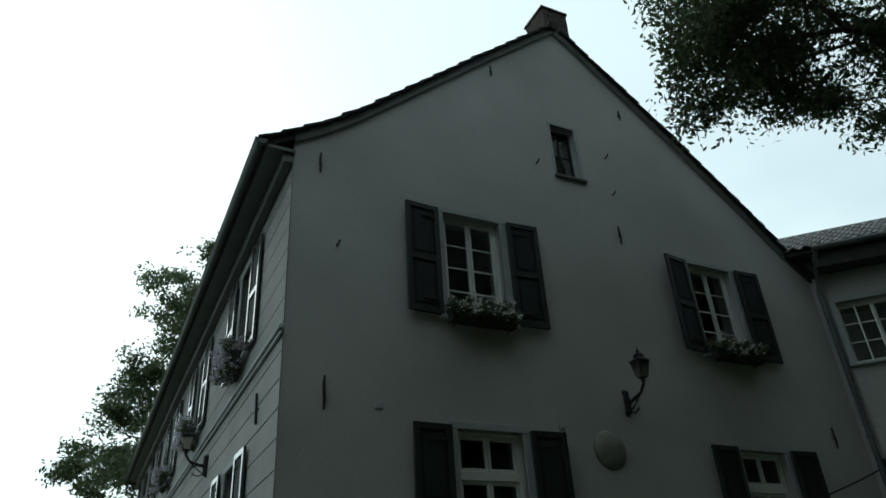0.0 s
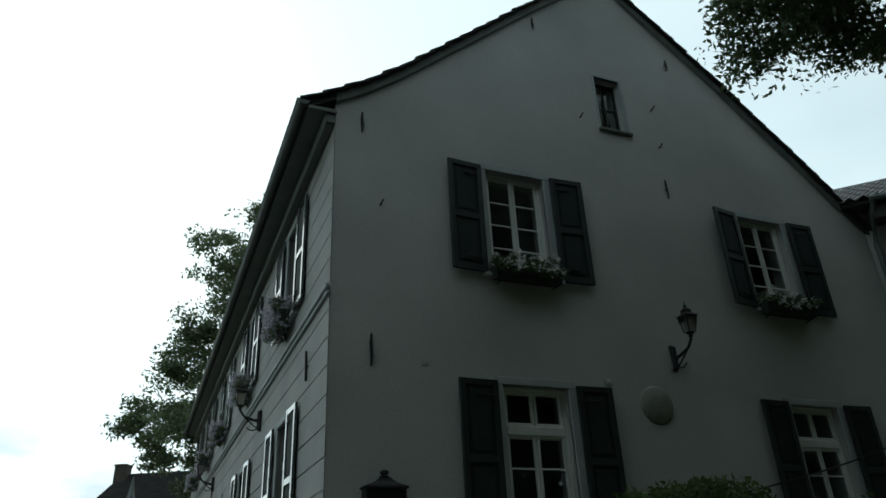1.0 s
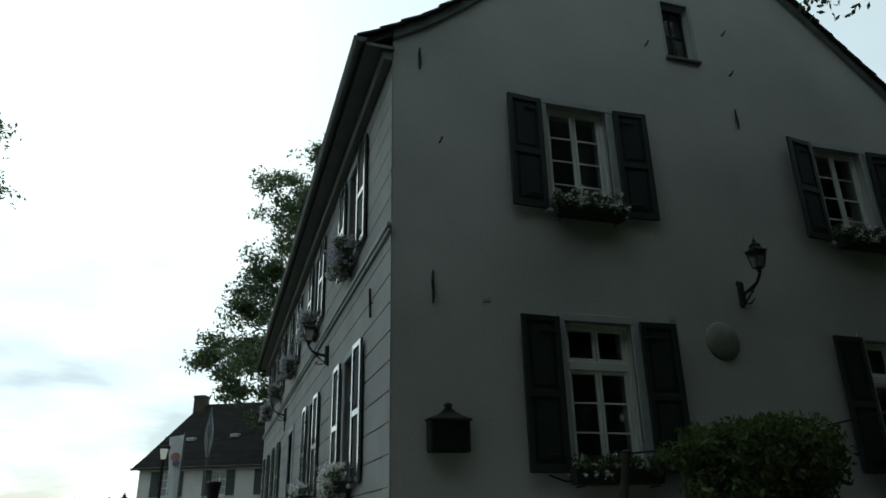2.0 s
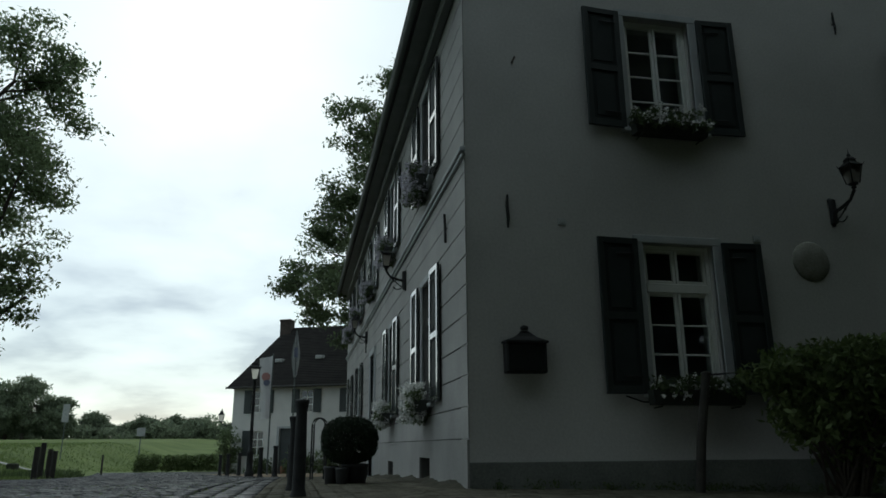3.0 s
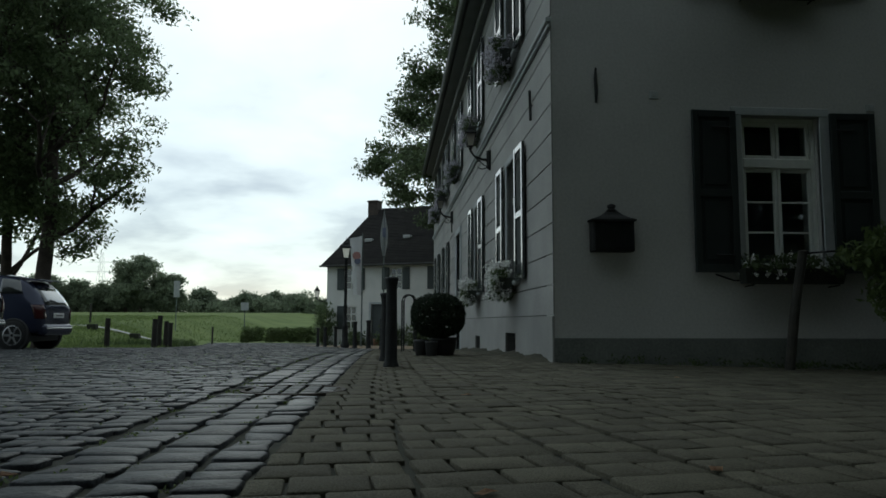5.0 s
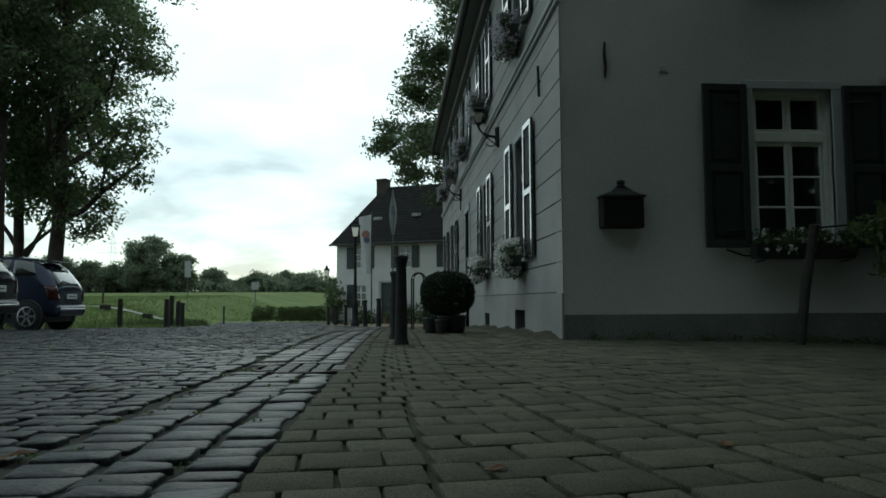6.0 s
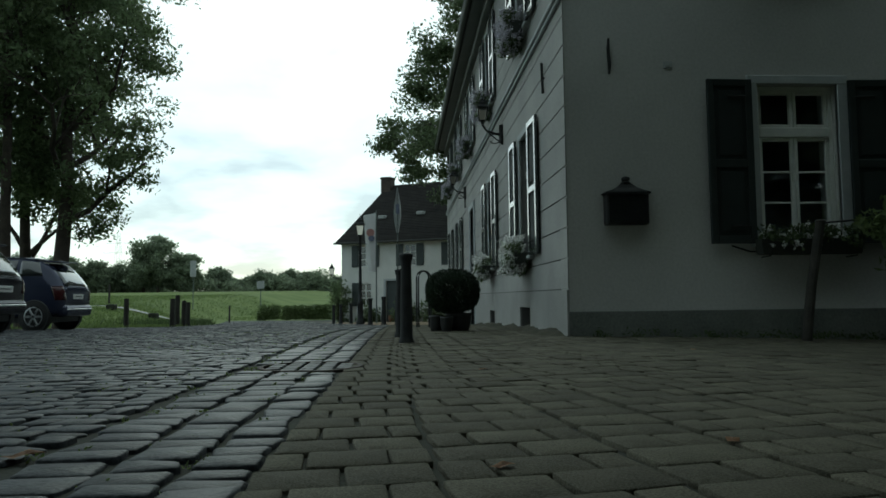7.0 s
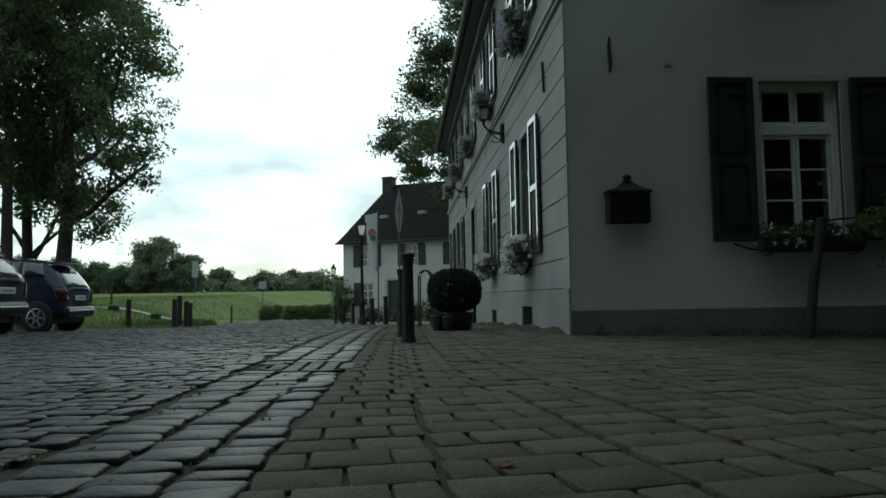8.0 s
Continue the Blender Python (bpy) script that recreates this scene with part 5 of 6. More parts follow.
# banners on poles


def banner(x, y, h, hang, label, furled=False):
    z = gzf(x, y)
    th = thing("flagpole", (x, y, z), label, "flag")
    bm = B()
    tube(bm, [(x, y, z - 0.1), (x, y, z + h)], [0.035, 0.022], 8)
    part("pole", bm, M_GUTTER, th)
    bm = B()
    w = 0.52 if not furled else 0.22
    nx, nz = 8, 10
    grid_ = []
    for j in range(nz + 1):
        row_ = []
        for i in range(nx + 1):
            u, v = i / nx, j / nz
            if furled:
                ww = 0.05 + 0.28 * math.sin(math.pi * min(1, v * 0.9)) ** 1.5
                row_.append(bm.verts.new((x - ww / 2 + ww * u, y - 0.05 + 0.05 * math.sin(u * 14), z + h - 0.05 - hang * v)))
            else:
                row_.append(bm.verts.new((x - w * u * (1 - 0.35 * v) - 0.02, y - 0.03 + 0.05 * math.sin(u * 6 + v * 2), z + h - 0.1 - hang * v * (1 - 0.0 * u) - 0.12 * u * (1 - v))))
        grid_.append(row_)
    for j in range(nz):
        for i in range(nx):
            bm.faces.new((grid_[j][i], grid_[j + 1][i], grid_[j + 1][i + 1], grid_[j][i + 1]))
    cl = part("cloth", bm, M_SIGN if furled else M_TARP, th, "", smooth=True)
    if not furled:
        for (ox, oz, r), mt in (((-0.24, 0.95, 0.17), M_RED), ((-0.20, 1.18, 0.13), M_BLUE)):
            bm = B()
            lathe(bm, [(r, 0.0), (r, 0.004), (r * 0.4, 0.006)], 18)
            part("emblem", bm, mt, cl, "", Matrix.Translation((x + ox, y - 0.10, z + h - oz)) @ pose(0, 0, 0, 90, 0, 0))
    else:
        bm = B()
        box(bm, x - 0.07, x + 0.07, y - 0.125, y - 0.115, z + h - 1.15, z + h - 0.75, 0.004)
        part("emblem", bm, M_BLUE, cl)


banner(-1.17, 30.0, 4.75, 2.5, "white banner with a red and blue round emblem on a pole")
banner(-0.27, 30.0, 5.75, 1.9, "furled pale flag with a dark emblem on a tall pole", True)

# wrought-iron arch by the door
bm = B()
for xo in (0.0, 0.10):
    pts = [(0.24 + xo * 0.4, 14.0 + xo, -0.2), (0.24 + xo * 0.4, 14.0 + xo, 0.78)] + [(0.36 + xo * 0.4 - 0.12 * math.cos(a), 14.0 + xo, 0.80 + 0.14 * math.sin(a)) for a in np.linspace(0.2, math.pi - 0.2, 8)] + [(0.48 + xo * 0.4, 14.0 + xo, 0.78), (0.48 + xo * 0.4, 14.0 + xo, -0.2)]
    tube(bm, pts, 0.016, 6)
solid("iron_hoop", bm, M_IRON, "slender black iron hoop stand on the pavement", "stand")

# ---- cars ----


def car(at, paint, label):
    """A compact people carrier heading to -x; at is the middle of its rear bumper on the ground."""
    x0, y0 = at
    z0 = gzf(x0 - 2, y0)
    th = thing("car", (x0 - 2.1, y0, z0), label, "car", "parked cars")
    T = Matrix.Translation((x0, y0, z0)) @ Matrix.Diagonal((1.0, 1.0, 1.10, 1))
    # stations along the length: distance from the rear, half width at sill, waist, roof; heights of sill, waist, roof
    st = [(0.00, 0.72, 0.74, 0.60, 0.42, 0.88, 0.90), (0.07, 0.80, 0.81, 0.63, 0.30, 0.92, 1.05), (0.42, 0.84, 0.85, 0.63, 0.27, 0.95, 1.47), (0.85, 0.85, 0.86, 0.64, 0.25, 0.95, 1.59), (1.5, 0.85, 0.86, 0.65, 0.25, 0.93, 1.62), (2.4, 0.85, 0.86, 0.64, 0.25, 0.91, 1.58),
          (2.95, 0.85, 0.85, 0.60, 0.25, 0.90, 1.36), (3.4, 0.84, 0.84, 0.66, 0.26, 0.90, 1.02), (3.9, 0.80, 0.80, 0.62, 0.28, 0.80, 0.86), (4.15, 0.66, 0.66, 0.5, 0.32, 0.62, 0.66)]
    bm = B()
    rings = []
    for d, ws, ww, wr, zs_, zw, zr in st:
        sec = [(-ws * 0.9, zs_), (-ws, zs_ + 0.10), (-ww, (zs_ + zw) / 2), (-ww * 0.98, zw), (-wr - 0.04, zr - 0.07), (-wr + 0.06, zr), (0, zr + 0.02), (wr - 0.06, zr), (wr + 0.04, zr - 0.07), (ww * 0.98, zw), (ww, (zs_ + zw) / 2), (ws, zs_ + 0.10), (ws * 0.9, zs_)]
        rings.append([bm.verts.new((-d, a, b)) for a, b in sec])
    for r0, r1 in zip(rings, rings[1:]):
        for k in range(13):
            bm.faces.new((r0[k], r0[(k + 1) % 13], r1[(k + 1) % 13], r1[k]))
    bm.faces.new(rings[0])
    bm.faces.new(rings[-1][::-1])
    bmesh.ops.recalc_face_normals(bm, faces=bm.faces)
    body = part("body", bm, paint, th, "", T, True)
    md = body.modifiers.new("round", "SUBSURF")
    md.levels = md.render_levels = 2
    bpy.context.view_layer.update()
    skin = BVHTree.FromObject(body, bpy.context.evaluated_depsgraph_get())

    def inlay(name, material, quad, away, proud=0.006, nu=8, nv=5):
        """A pane or lamp let into the body: a bulged patch between four corners, laid on the skin along the direction away."""
        g = B()
        away = Vector(away).normalized()
        q = [Vector(p) for p in quad]
        rows_ = []
        for j in range(nv + 1):
            row = []
            for i in range(nu + 1):
                u, w_ = i / nu, j / nv
                p = (q[0] * (1 - u) + q[1] * u) * (1 - w_) + (q[3] * (1 - u) + q[2] * u) * w_
                hit = skin.ray_cast(p + away * 2.0, -away)[0]
                row.append(g.verts.new((hit if hit is not None else p) + away * proud))
            rows_.append(row)
        for r0, r1 in zip(rows_, rows_[1:]):
            for i in range(nu):
                g.faces.new((r0[i], r0[i + 1], r1[i + 1], r1[i]))
        bmesh.ops.recalc_face_normals(g, faces=g.faces)
        bmesh.ops.solidify(g, geom=g.faces[:], thickness=0.004)
        return part(name, g, material, th, "", T, True)

    inlay("rear_window", M_CARGL, ((0, -0.60, 0.98), (0, 0.60, 0.98), (0, 0.50, 1.42), (0, -0.50, 1.42)), (1, 0, 0.3))
    bm = B()
    tube(bm, [(-0.05, 0.0, 1.02), (-0.06, -0.38, 1.07)], 0.012, 6)
    part("wiper", bm, M_TRIMB, th, "", T)
    bm = B()
    box(bm, -0.52, -0.26, -0.52, 0.52, 1.485, 1.515, 0.012, 2)
    part("roof_spoiler", bm, paint, th, "", T)
    for s in (-1, 1):
        for xa, xb, xc, xd in ((-0.50, -1.02, -1.02, -0.66), (-1.10, -2.0, -2.0, -1.10), (-2.08, -2.95, -2.55, -2.08)):
            inlay("side_window", M_CARGL, ((xa, 0, 1.0), (xb, 0, 0.98), (xc, 0, 1.42), (xd, 0, 1.42)), (0, s, 0.25))
        inlay("tail_light", M_TAIL, ((-0.20, s * 0.80, 0.66), (0.0, s * 0.60, 0.66), (-0.06, s * 0.66, 0.96), (-0.24, s * 0.84, 0.96)), (0.75, s * 0.65, 0), 0.012, 6, 6)
        bm = B()
        box(bm, -2.75, -2.6, s * 0.98 - 0.1, s * 0.98 + 0.06, 0.93, 1.06, 0.03, 2)
        part("wing_mirror", bm, paint, th, "", T)
        bm = B()
        box(bm, -3.3, -0.9, s * 0.862 - 0.012, s * 0.862 + 0.012, 0.50, 0.57, 0.008)
        part("rub_strip", bm, M_TRIMB, th, "", T)
    bm = B()
    box(bm, -0.25, 0.05, -0.74, 0.74, 0.30, 0.56, 0.11, 4)
    part("bumper", bm, paint, th, "", T)
    bm = B()
    box(bm, -0.1, 0.058, -0.66, 0.66, 0.44, 0.475, 0.01)
    part("bumper_strip", bm, M_ALLOY, th, "bright bumper strip", T)
    bm = B()
    box(bm, -0.02, 0.012, -0.26, 0.26, 0.68, 0.79, 0.005)
    part("number_plate", bm, M_PLATE, th, "", T)
    bm = B()
    box(bm, 0.012, 0.014, -0.18, 0.18, 0.727, 0.745)
    part("plate_bar", bm, M_TRIMB, th, "", T)
    bm = B()
    box(bm, -3.7, -0.3, -0.72, 0.72, 0.18, 0.36)
    part("underbody", bm, M_TRIMB, th, "", T)
    for xx in (-0.62, -3.26):
        for s in (-1, 1):
            mw = T @ Matrix.Translation((xx, s * 0.78, 0.315)) @ pose(0, 0, 0, 90 * s, 0, 0)
            bm = B()
            lathe(bm, [(0.20, -0.1), (0.30, -0.1), (0.318, -0.06), (0.318, 0.06), (0.30, 0.1), (0.20, 0.1)], 28)
            wheel = part("wheel", bm, M_RUBBER, th, "", mw, True)
            bm = B()
            lathe(bm, [(0.02, 0.02), (0.205, 0.05), (0.21, -0.105), (0.19, -0.11), (0.185, -0.06), (0.05, -0.06), (0.02, -0.05)], 24)
            for k in range(6):
                a = k * math.pi / 3
                tube(bm, [(0.03 * math.cos(a), 0.03 * math.sin(a), -0.085), (0.19 * math.cos(a), 0.19 * math.sin(a), -0.095)], [0.035, 0.025], 6)
            part("rim", bm, M_ALLOY, wheel, "silver six-spoke rim", mw)
            bm = B()
            lathe(bm, [(0.345, -0.09), (0.36, -0.07), (0.36, 0.05), (0.1, 0.05)], 24)
            part("wheel_arch", bm, M_TRIMB, th, "", mw)
    return th


car((-8.0, 17.95), M_CARB, "dark blue compact people carrier parked on the setts")
car((-7.36, 13.55), M_CARK, "black hatchback car parked on the setts beside another")

# ---- white farmhouse at the end of the lane ----
FY, FZ = 44.0, gzf(-1, 44) - 0.1
fh = thing("farmhouse", (1, FY, FZ), "white two-storey farmhouse with a steep dark hipped roof and grey shutters", "house")
FX0, FX1, FE = -3.85, 12.0, 3.85
HIP = 0.315
far_wins = [(-2.19, 0.86, 2.32), (0.78, 0.80, 2.32), (3.73, 0.86, 2.32), (7.0, 0.86, 2.32)]
low_wins = [(-2.2, 0.8, -0.05), (4.0, 0.95, -0.05)]
FDOOR = (-0.81, -0.08, FZ, 1.42)
fholes = [(x - w / 2, x + w / 2, z, z + 1.25) for x, w, z in far_wins] + [(x - w / 2, x + w / 2, z, z + 1.35) for x, w, z in low_wins] + [FDOOR]
zs = sorted({FZ - 0.4, FE} | {z for h in fholes for z in h[2:]})
bm = B()
for a, b in zip(zs, zs[1:]):
    for p, q in split(FX0, FX1, [(h[0], h[1]) for h in fholes if h[2] < (a + b) / 2 < h[3]]):
        box(bm, p, q, FY, FY + 0.35, a, b)
box(bm, FX0, FX0 + 0.35, FY + 0.35, FY + 8, FZ - 0.4, FE)
box(bm, FX0, FX1, FY + 8, FY + 8.35, FZ - 0.4, FE)
box(bm, FX1 - 0.35, FX1, FY + 0.35, FY + 8, FZ - 0.4, FE)
part("wall", bm, M_LIME, fh, "pale rendered front wall")
bm = B()
box(bm, FX0 + 0.35, FX1 - 0.35, FY + 2.0, FY + 2.1, FZ, FE)
part("inner_walls", bm, M_DARK, fh)
# hipped roof with a flared foot
bm = B()


def hip_ring(inset, z):
    return [bm.verts.new(p) for p in ((FX0 - 0.22 + inset * HIP, FY - 0.35 + inset, z), (FX1 + 0.35 - inset * HIP, FY - 0.35 + inset, z), (FX1 + 0.35 - inset * HIP, FY + 8.7 - inset, z), (FX0 - 0.22 + inset * HIP, FY + 8.7 - inset, z))]


rr_ = [hip_ring(0.0, FE - 0.12), hip_ring(0.0, FE), hip_ring(0.7, FE + 0.60), hip_ring(1.5, FE + 1.33), hip_ring(4.5, FE + 4.05)]
for r0, r1 in zip(rr_, rr_[1:]):
    for k in range(4):
        bm.faces.new((r0[k], r0[(k + 1) % 4], r1[(k + 1) % 4], r1[k]))
bm.faces.new(rr_[0][::-1])
bm.faces.new(rr_[-1])
froof = part("roof", bm, M_TILE, fh, "steep dark tiled roof")
for k in range(36):
    ins = 0.06 + 4.44 * k / 36
    z = FE + (ins * 0.857 if ins < 0.7 else 0.60 + (ins - 0.7) * 0.9125 if ins < 1.5 else 1.33 + (ins - 1.5) * 0.9067)
    bm = B()
    box(bm, FX0 - 0.19 + ins * HIP, FX1 + 0.35 - ins * HIP, FY - 0.35 + ins - 0.03, FY - 0.35 + ins + 0.06, z - 0.02, z + 0.022)
    part("tile_course", bm, M_TILE, froof)
bm = B()
box(bm, -2.95, -2.25, FY + 3.6, FY + 4.3, FE + 3.2, FE + 4.55, 0.02)
box(bm, -3.0, -2.2, FY + 3.55, FY + 4.35, FE + 4.42, FE + 4.52, 0.02)
part("chimney", bm, M_BRICK, fh)
for x, z in ((-1.7, 1.5), (0.85, 1.65)):
    bm = B()
    ins = 1.5 + 3.0 * (z - 1.25) / 3.2
    box(bm, x - 0.25, x + 0.25, FY - 0.55 + ins, FY - 0.2 + ins, FE + z - 0.02, FE + z + 0.2, 0.03)
    part("roof_light", bm, M_SIGN, froof, "small pale roof light")
# gutter coloured dark like the soffit to paint the eave's shadow line
bm = B()
tube(bm, [(FX0 - 0.3, FY - 0.42, FE - 0.1), (FX1, FY - 0.42, FE - 0.1)], 0.06, 8)
part("gutter", bm, M_SOFFIT, fh)
M_SHF = mat("grey_green_shutter", (0.035, 0.045, 0.045), (0.055, 0.065, 0.065), 0.6, 4, 50, 0.1)
for x, w, z in far_wins + low_wins:
    h = 1.25 if z > 1 else 1.35
    bm = B()
    for a, b in ((x - w / 2, x - w / 2 + 0.07), (x - 0.035, x + 0.035), (x + w / 2 - 0.07, x + w / 2)):
        box(bm, a, b, FY + 0.08, FY + 0.14, z, z + h)
    for k in range(4):
        zz = z + (h - 0.05) * k / 3
        box(bm, x - w / 2 + 0.07, x + w / 2 - 0.07, FY + 0.085, FY + 0.13, zz, zz + 0.05)
    win = part("window", bm, M_WHITE, fh)
    for a, b in ((x - w / 2 + 0.07, x - 0.035), (x + 0.035, x + w / 2 - 0.07)):
        bm = B()
        box(bm, a, b, FY + 0.10, FY + 0.108, z + 0.05, z + h - 0.05)
        part("pane", bm, M_CARGL, win)
    for s in (-1, 1):
        if z < 1 and s > 0:
            continue
        bm = B()
        a, b = sorted((x + s * (w / 2 + 0.03), x + s * (w / 2 + 0.50)))
        box(bm, a, b, FY - 0.06, FY - 0.02, z - 0.03, z + h + 0.03, 0.005)
        box(bm, a + 0.07, b - 0.07, FY - 0.068, FY - 0.06, z + 0.08, z + h * 0.45)
        box(bm, a + 0.07, b - 0.07, FY - 0.068, FY - 0.06, z + h * 0.55, z + h - 0.08)
        part("shutter", bm, M_SHF, fh)
bm = B()
box(bm, FDOOR[0] - 0.15, FDOOR[0], FY - 0.04, FY + 0.05, FZ, FDOOR[3] + 0.12, 0.01)
box(bm, FDOOR[1], FDOOR[1] + 0.15, FY - 0.04, FY + 0.05, FZ, FDOOR[3] + 0.12, 0.01)
box(bm, FDOOR[0], FDOOR[1], FY - 0.04, FY + 0.05, FDOOR[3], FDOOR[3] + 0.12, 0.01)
part("door_surround", bm, M_TRIM, fh)
bm = B()
box(bm, FDOOR[0], FDOOR[1], FY + 0.1, FY + 0.15, FZ, FDOOR[3])
box(bm, FDOOR[0] + 0.15, FDOOR[1] - 0.15, FY + 0.085, FY + 0.1, FZ + 0.3, FZ + 1.0)
part("door", bm, M_SHF, fh)
# the farmhouse stands askew to the lane, turned about its near corner
fh.matrix_basis = Matrix.Translation((FX0, FY, 0)) @ pose(0, 0, 0, 0, 0, -25) @ Matrix.Translation((-FX0, -FY, 0)) @ fh.matrix_basis
wall_lantern((-3.84, 44.1, 1.62), (-1, 0, 0), 0.62, "black iron wall lantern on the farmhouse corner", 1.15)
rng = np.random.default_rng(70)
for i, (x, y, z, r, n) in enumerate(((-3.85, 43.2, 0.2, (0.55, 0.4, 1.4), 60), (-2.0, 42.4, -0.75, (0.7, 0.4, 0.6), 36), (0.0, 41.5, -0.5, (0.8, 0.4, 0.9), 50), (1.6, 40.8, -0.6, (0.9, 0.4, 0.8), 44))):
    bush("climbing_shrub" if i == 0 else "garden_shrub", "dark green climbing shrub on the farmhouse corner" if i == 0 else "small green shrub along the farmhouse front", [(x, y, z, r, n)], 26, 0.3, 0.09, M_LEAFD, 71 + i, (x, y, gzf(x, y)))
solid("plant_pot", pot((-0.75, 42.0, gzf(-0.75, 42.0) - 0.01), 0.2, 0.4, M_TERRA), M_TERRA, "terracotta plant pot by the farmhouse door", "pot", smooth=True)

# tall unseen hedge added beside the wing to darken reflections in the panes
rng = np.random.default_rng(80)
n = 420
c = np.stack([rng.uniform(20.5, 22.0, n), rng.uniform(-7.0, 3.5, n), rng.uniform(0.1, 4.2, n)], 1)
solid("court_hedge", leaves_mesh("court_hedge", c, 24, 0.5, 0.17, M_LEAFC, rng), None, "unseen tall dark hedge added to darken reflections in the gable windows", "hedge", kind="stuff")

# hedge across the end of the lane
rng = np.random.default_rng(81)
for x0, x1 in ((-11.3, -9.7), (-9.45, -4.6)):
    n = int((x1 - x0) * 130)
    c = np.stack([rng.uniform(x0, x1, n), rng.uniform(55.5, 56.6, n), np.zeros(n)], 1)
    c[:, 2] = gz(c[:, 0], c[:, 1]) + rng.uniform(0.05, 1.12, n)
    solid("hedge", leaves_mesh("hedge", c, 22, 0.16, 0.07, M_LEAFB, rng), None, "low clipped dark green hedge at the end of the lane", "hedge", "clipped hedges")
# pylon far off, its pale colour standing in for haze
bm = B()
px, py, ph = -118.0, 300.0, 26.0
pz = gzf(px, py)
for sx, sy in ((-1, -1), (1, -1), (1, 1), (-1, 1)):
    tube(bm, [(px + sx * 2.2, py + sy * 2.2, pz), (px + sx * 0.4, py + sy * 0.4, pz + ph)], 0.05, 5)
for k in range(9):
    z0_, z1_ = ph * k / 9, ph * (k + 1) / 9
    w0_, w1_ = 2.2 - 1.8 * k / 9, 2.2 - 1.8 * (k + 1) / 9
    tube(bm, [(px - w0_, py, pz + z0_), (px + w1_, py, pz + z1_)], 0.03, 4)
    tube(bm, [(px + w0_, py, pz + z0_), (px - w1_, py, pz + z1_)], 0.03, 4)
for z, w in ((18, 6.0), (22, 5.0)):
    tube(bm, [(px - w, py, pz + z), (px + w, py, pz + z)], 0.07, 5)
solid("pylon", bm, M_SIGN, "distant lattice electricity pylon, paled for haze", "pylon")

# ---- ground: one sheet to the horizon ----
gxs = np.concatenate([np.linspace(-1500, -160, 14), np.linspace(-140, -31, 40), np.linspace(-30, 20, 101), np.linspace(24, 140, 20), np.linspace(180, 1500, 12)])
gys = np.concatenate([np.linspace(-1500, -60, 10), np.linspace(-50, -2, 20), np.linspace(0, 60, 90), np.linspace(62, 180, 80), np.linspace(200, 1500, 14)])
gv = [(x, y, gzf(x, y) - 0.05) for y in gys for x in gxs]
nxg = len(gxs)
gf = [(j * nxg + i, j * nxg + i + 1, (j + 1) * nxg + i + 1, (j + 1) * nxg + i) for j in range(len(gys) - 1) for i in range(nxg - 1)]
ground = solid("ground", raw_mesh("ground", gv, gf, M_GRASS, True), None, "grass ground and meadow reaching to the horizon", "ground", kind="structure")


def strip(name, xs_left, xs_right, ys_, dz, material, label, category, n=12):
    """A road bed between two edge lines, following the ground."""
    v, f = [], []
    for y in ys_:
        a, b = xs_left(y), xs_right(y)
        for i in range(n + 1):
            x = a + (b - a) * i / n
            v.append((x, y, gzf(x, y) + dz))
    for j in range(len(ys_) - 1):
        for i in range(n):
            f.append((j * (n + 1) + i, j * (n + 1) + i + 1, (j + 1) * (n + 1) + i + 1, (j + 1) * (n + 1) + i))
    return solid(name, raw_mesh(name, v, f, material, True), None, label, category, kind="structure")


CURB = -0.375


def verge_edge(y):
    """Left edge of the sett road: the parking place, then the grass verge closing in."""
    if y < 20:
        return -16.0
    if y < 24:
        return -16.0 + (y - 20) * 2.1
    return -7.6 - 0.19 * (y - 24)


bed = strip("road_bed", lambda y: verge_edge(y) - 0.1, lambda y: 13.0 if y < 8.2 else XC + 0.02 if y < 30 else 14.0, np.linspace(-12, 55, 134), -0.015, M_EARTH, "dark mossy earth between the setts and pavers", "road")
path = strip("field_path", lambda y: -60.0, lambda y: -12.4, np.linspace(40.0, 40.7, 4), 0.03, M_ROADF, "pale path crossing the grass towards the lane", "path", 120)

M_CLINK = mat("sandy_clinker", (0.15, 0.11, 0.07), (0.25, 0.19, 0.125), 0.9, 6, 60, 0.5, spec=0.15)
strip("sandy_pavement", lambda y: CURB - 0.2 * (y - 19), lambda y: XC - 0.1 if y < 31 else 3.2, np.linspace(20.0, 43.0, 47), 0.0, M_CLINK, "sandy brown brick pavement along the farmhouse side", "pavement")

# grass blades on the verge
rng = np.random.default_rng(91)
n = 34000
c = np.stack([rng.uniform(-26, -7.3, n), rng.uniform(21.5, 39.7, n), np.zeros(n)], 1)
c = c[[x < verge_edge(y) + 0.05 for x, y, z in c]]
c[:, 2] = gz(c[:, 0], c[:, 1]) - 0.04
n = len(c)
h = rng.uniform(0.05, 0.16, n)
a = rng.uniform(0, math.pi, n)
dx, dy = np.cos(a) * 0.02, np.sin(a) * 0.02
lx, ly = rng.normal(0, 0.05, n), rng.normal(0, 0.05, n)
v = np.stack([c + np.stack([dx, dy, 0 * h], 1), c - np.stack([dx, dy, 0 * h], 1), c + np.stack([lx, ly, h], 1)], 1).reshape(-1, 3)
solid("verge_grass", raw_mesh("verge_grass", v, np.arange(n * 3).reshape(-1, 3), M_GRASSB), None, "short green grass on the verge", "grass", kind="stuff")
n = 70000
c = np.stack([rng.uniform(-80, -2, n), 42 + 45 * rng.uniform(0, 1, n) ** 1.3, np.zeros(n)], 1)
c = c[(c[:, 1] > 58) | (c[:, 0] < -14.5)]
n = len(c)
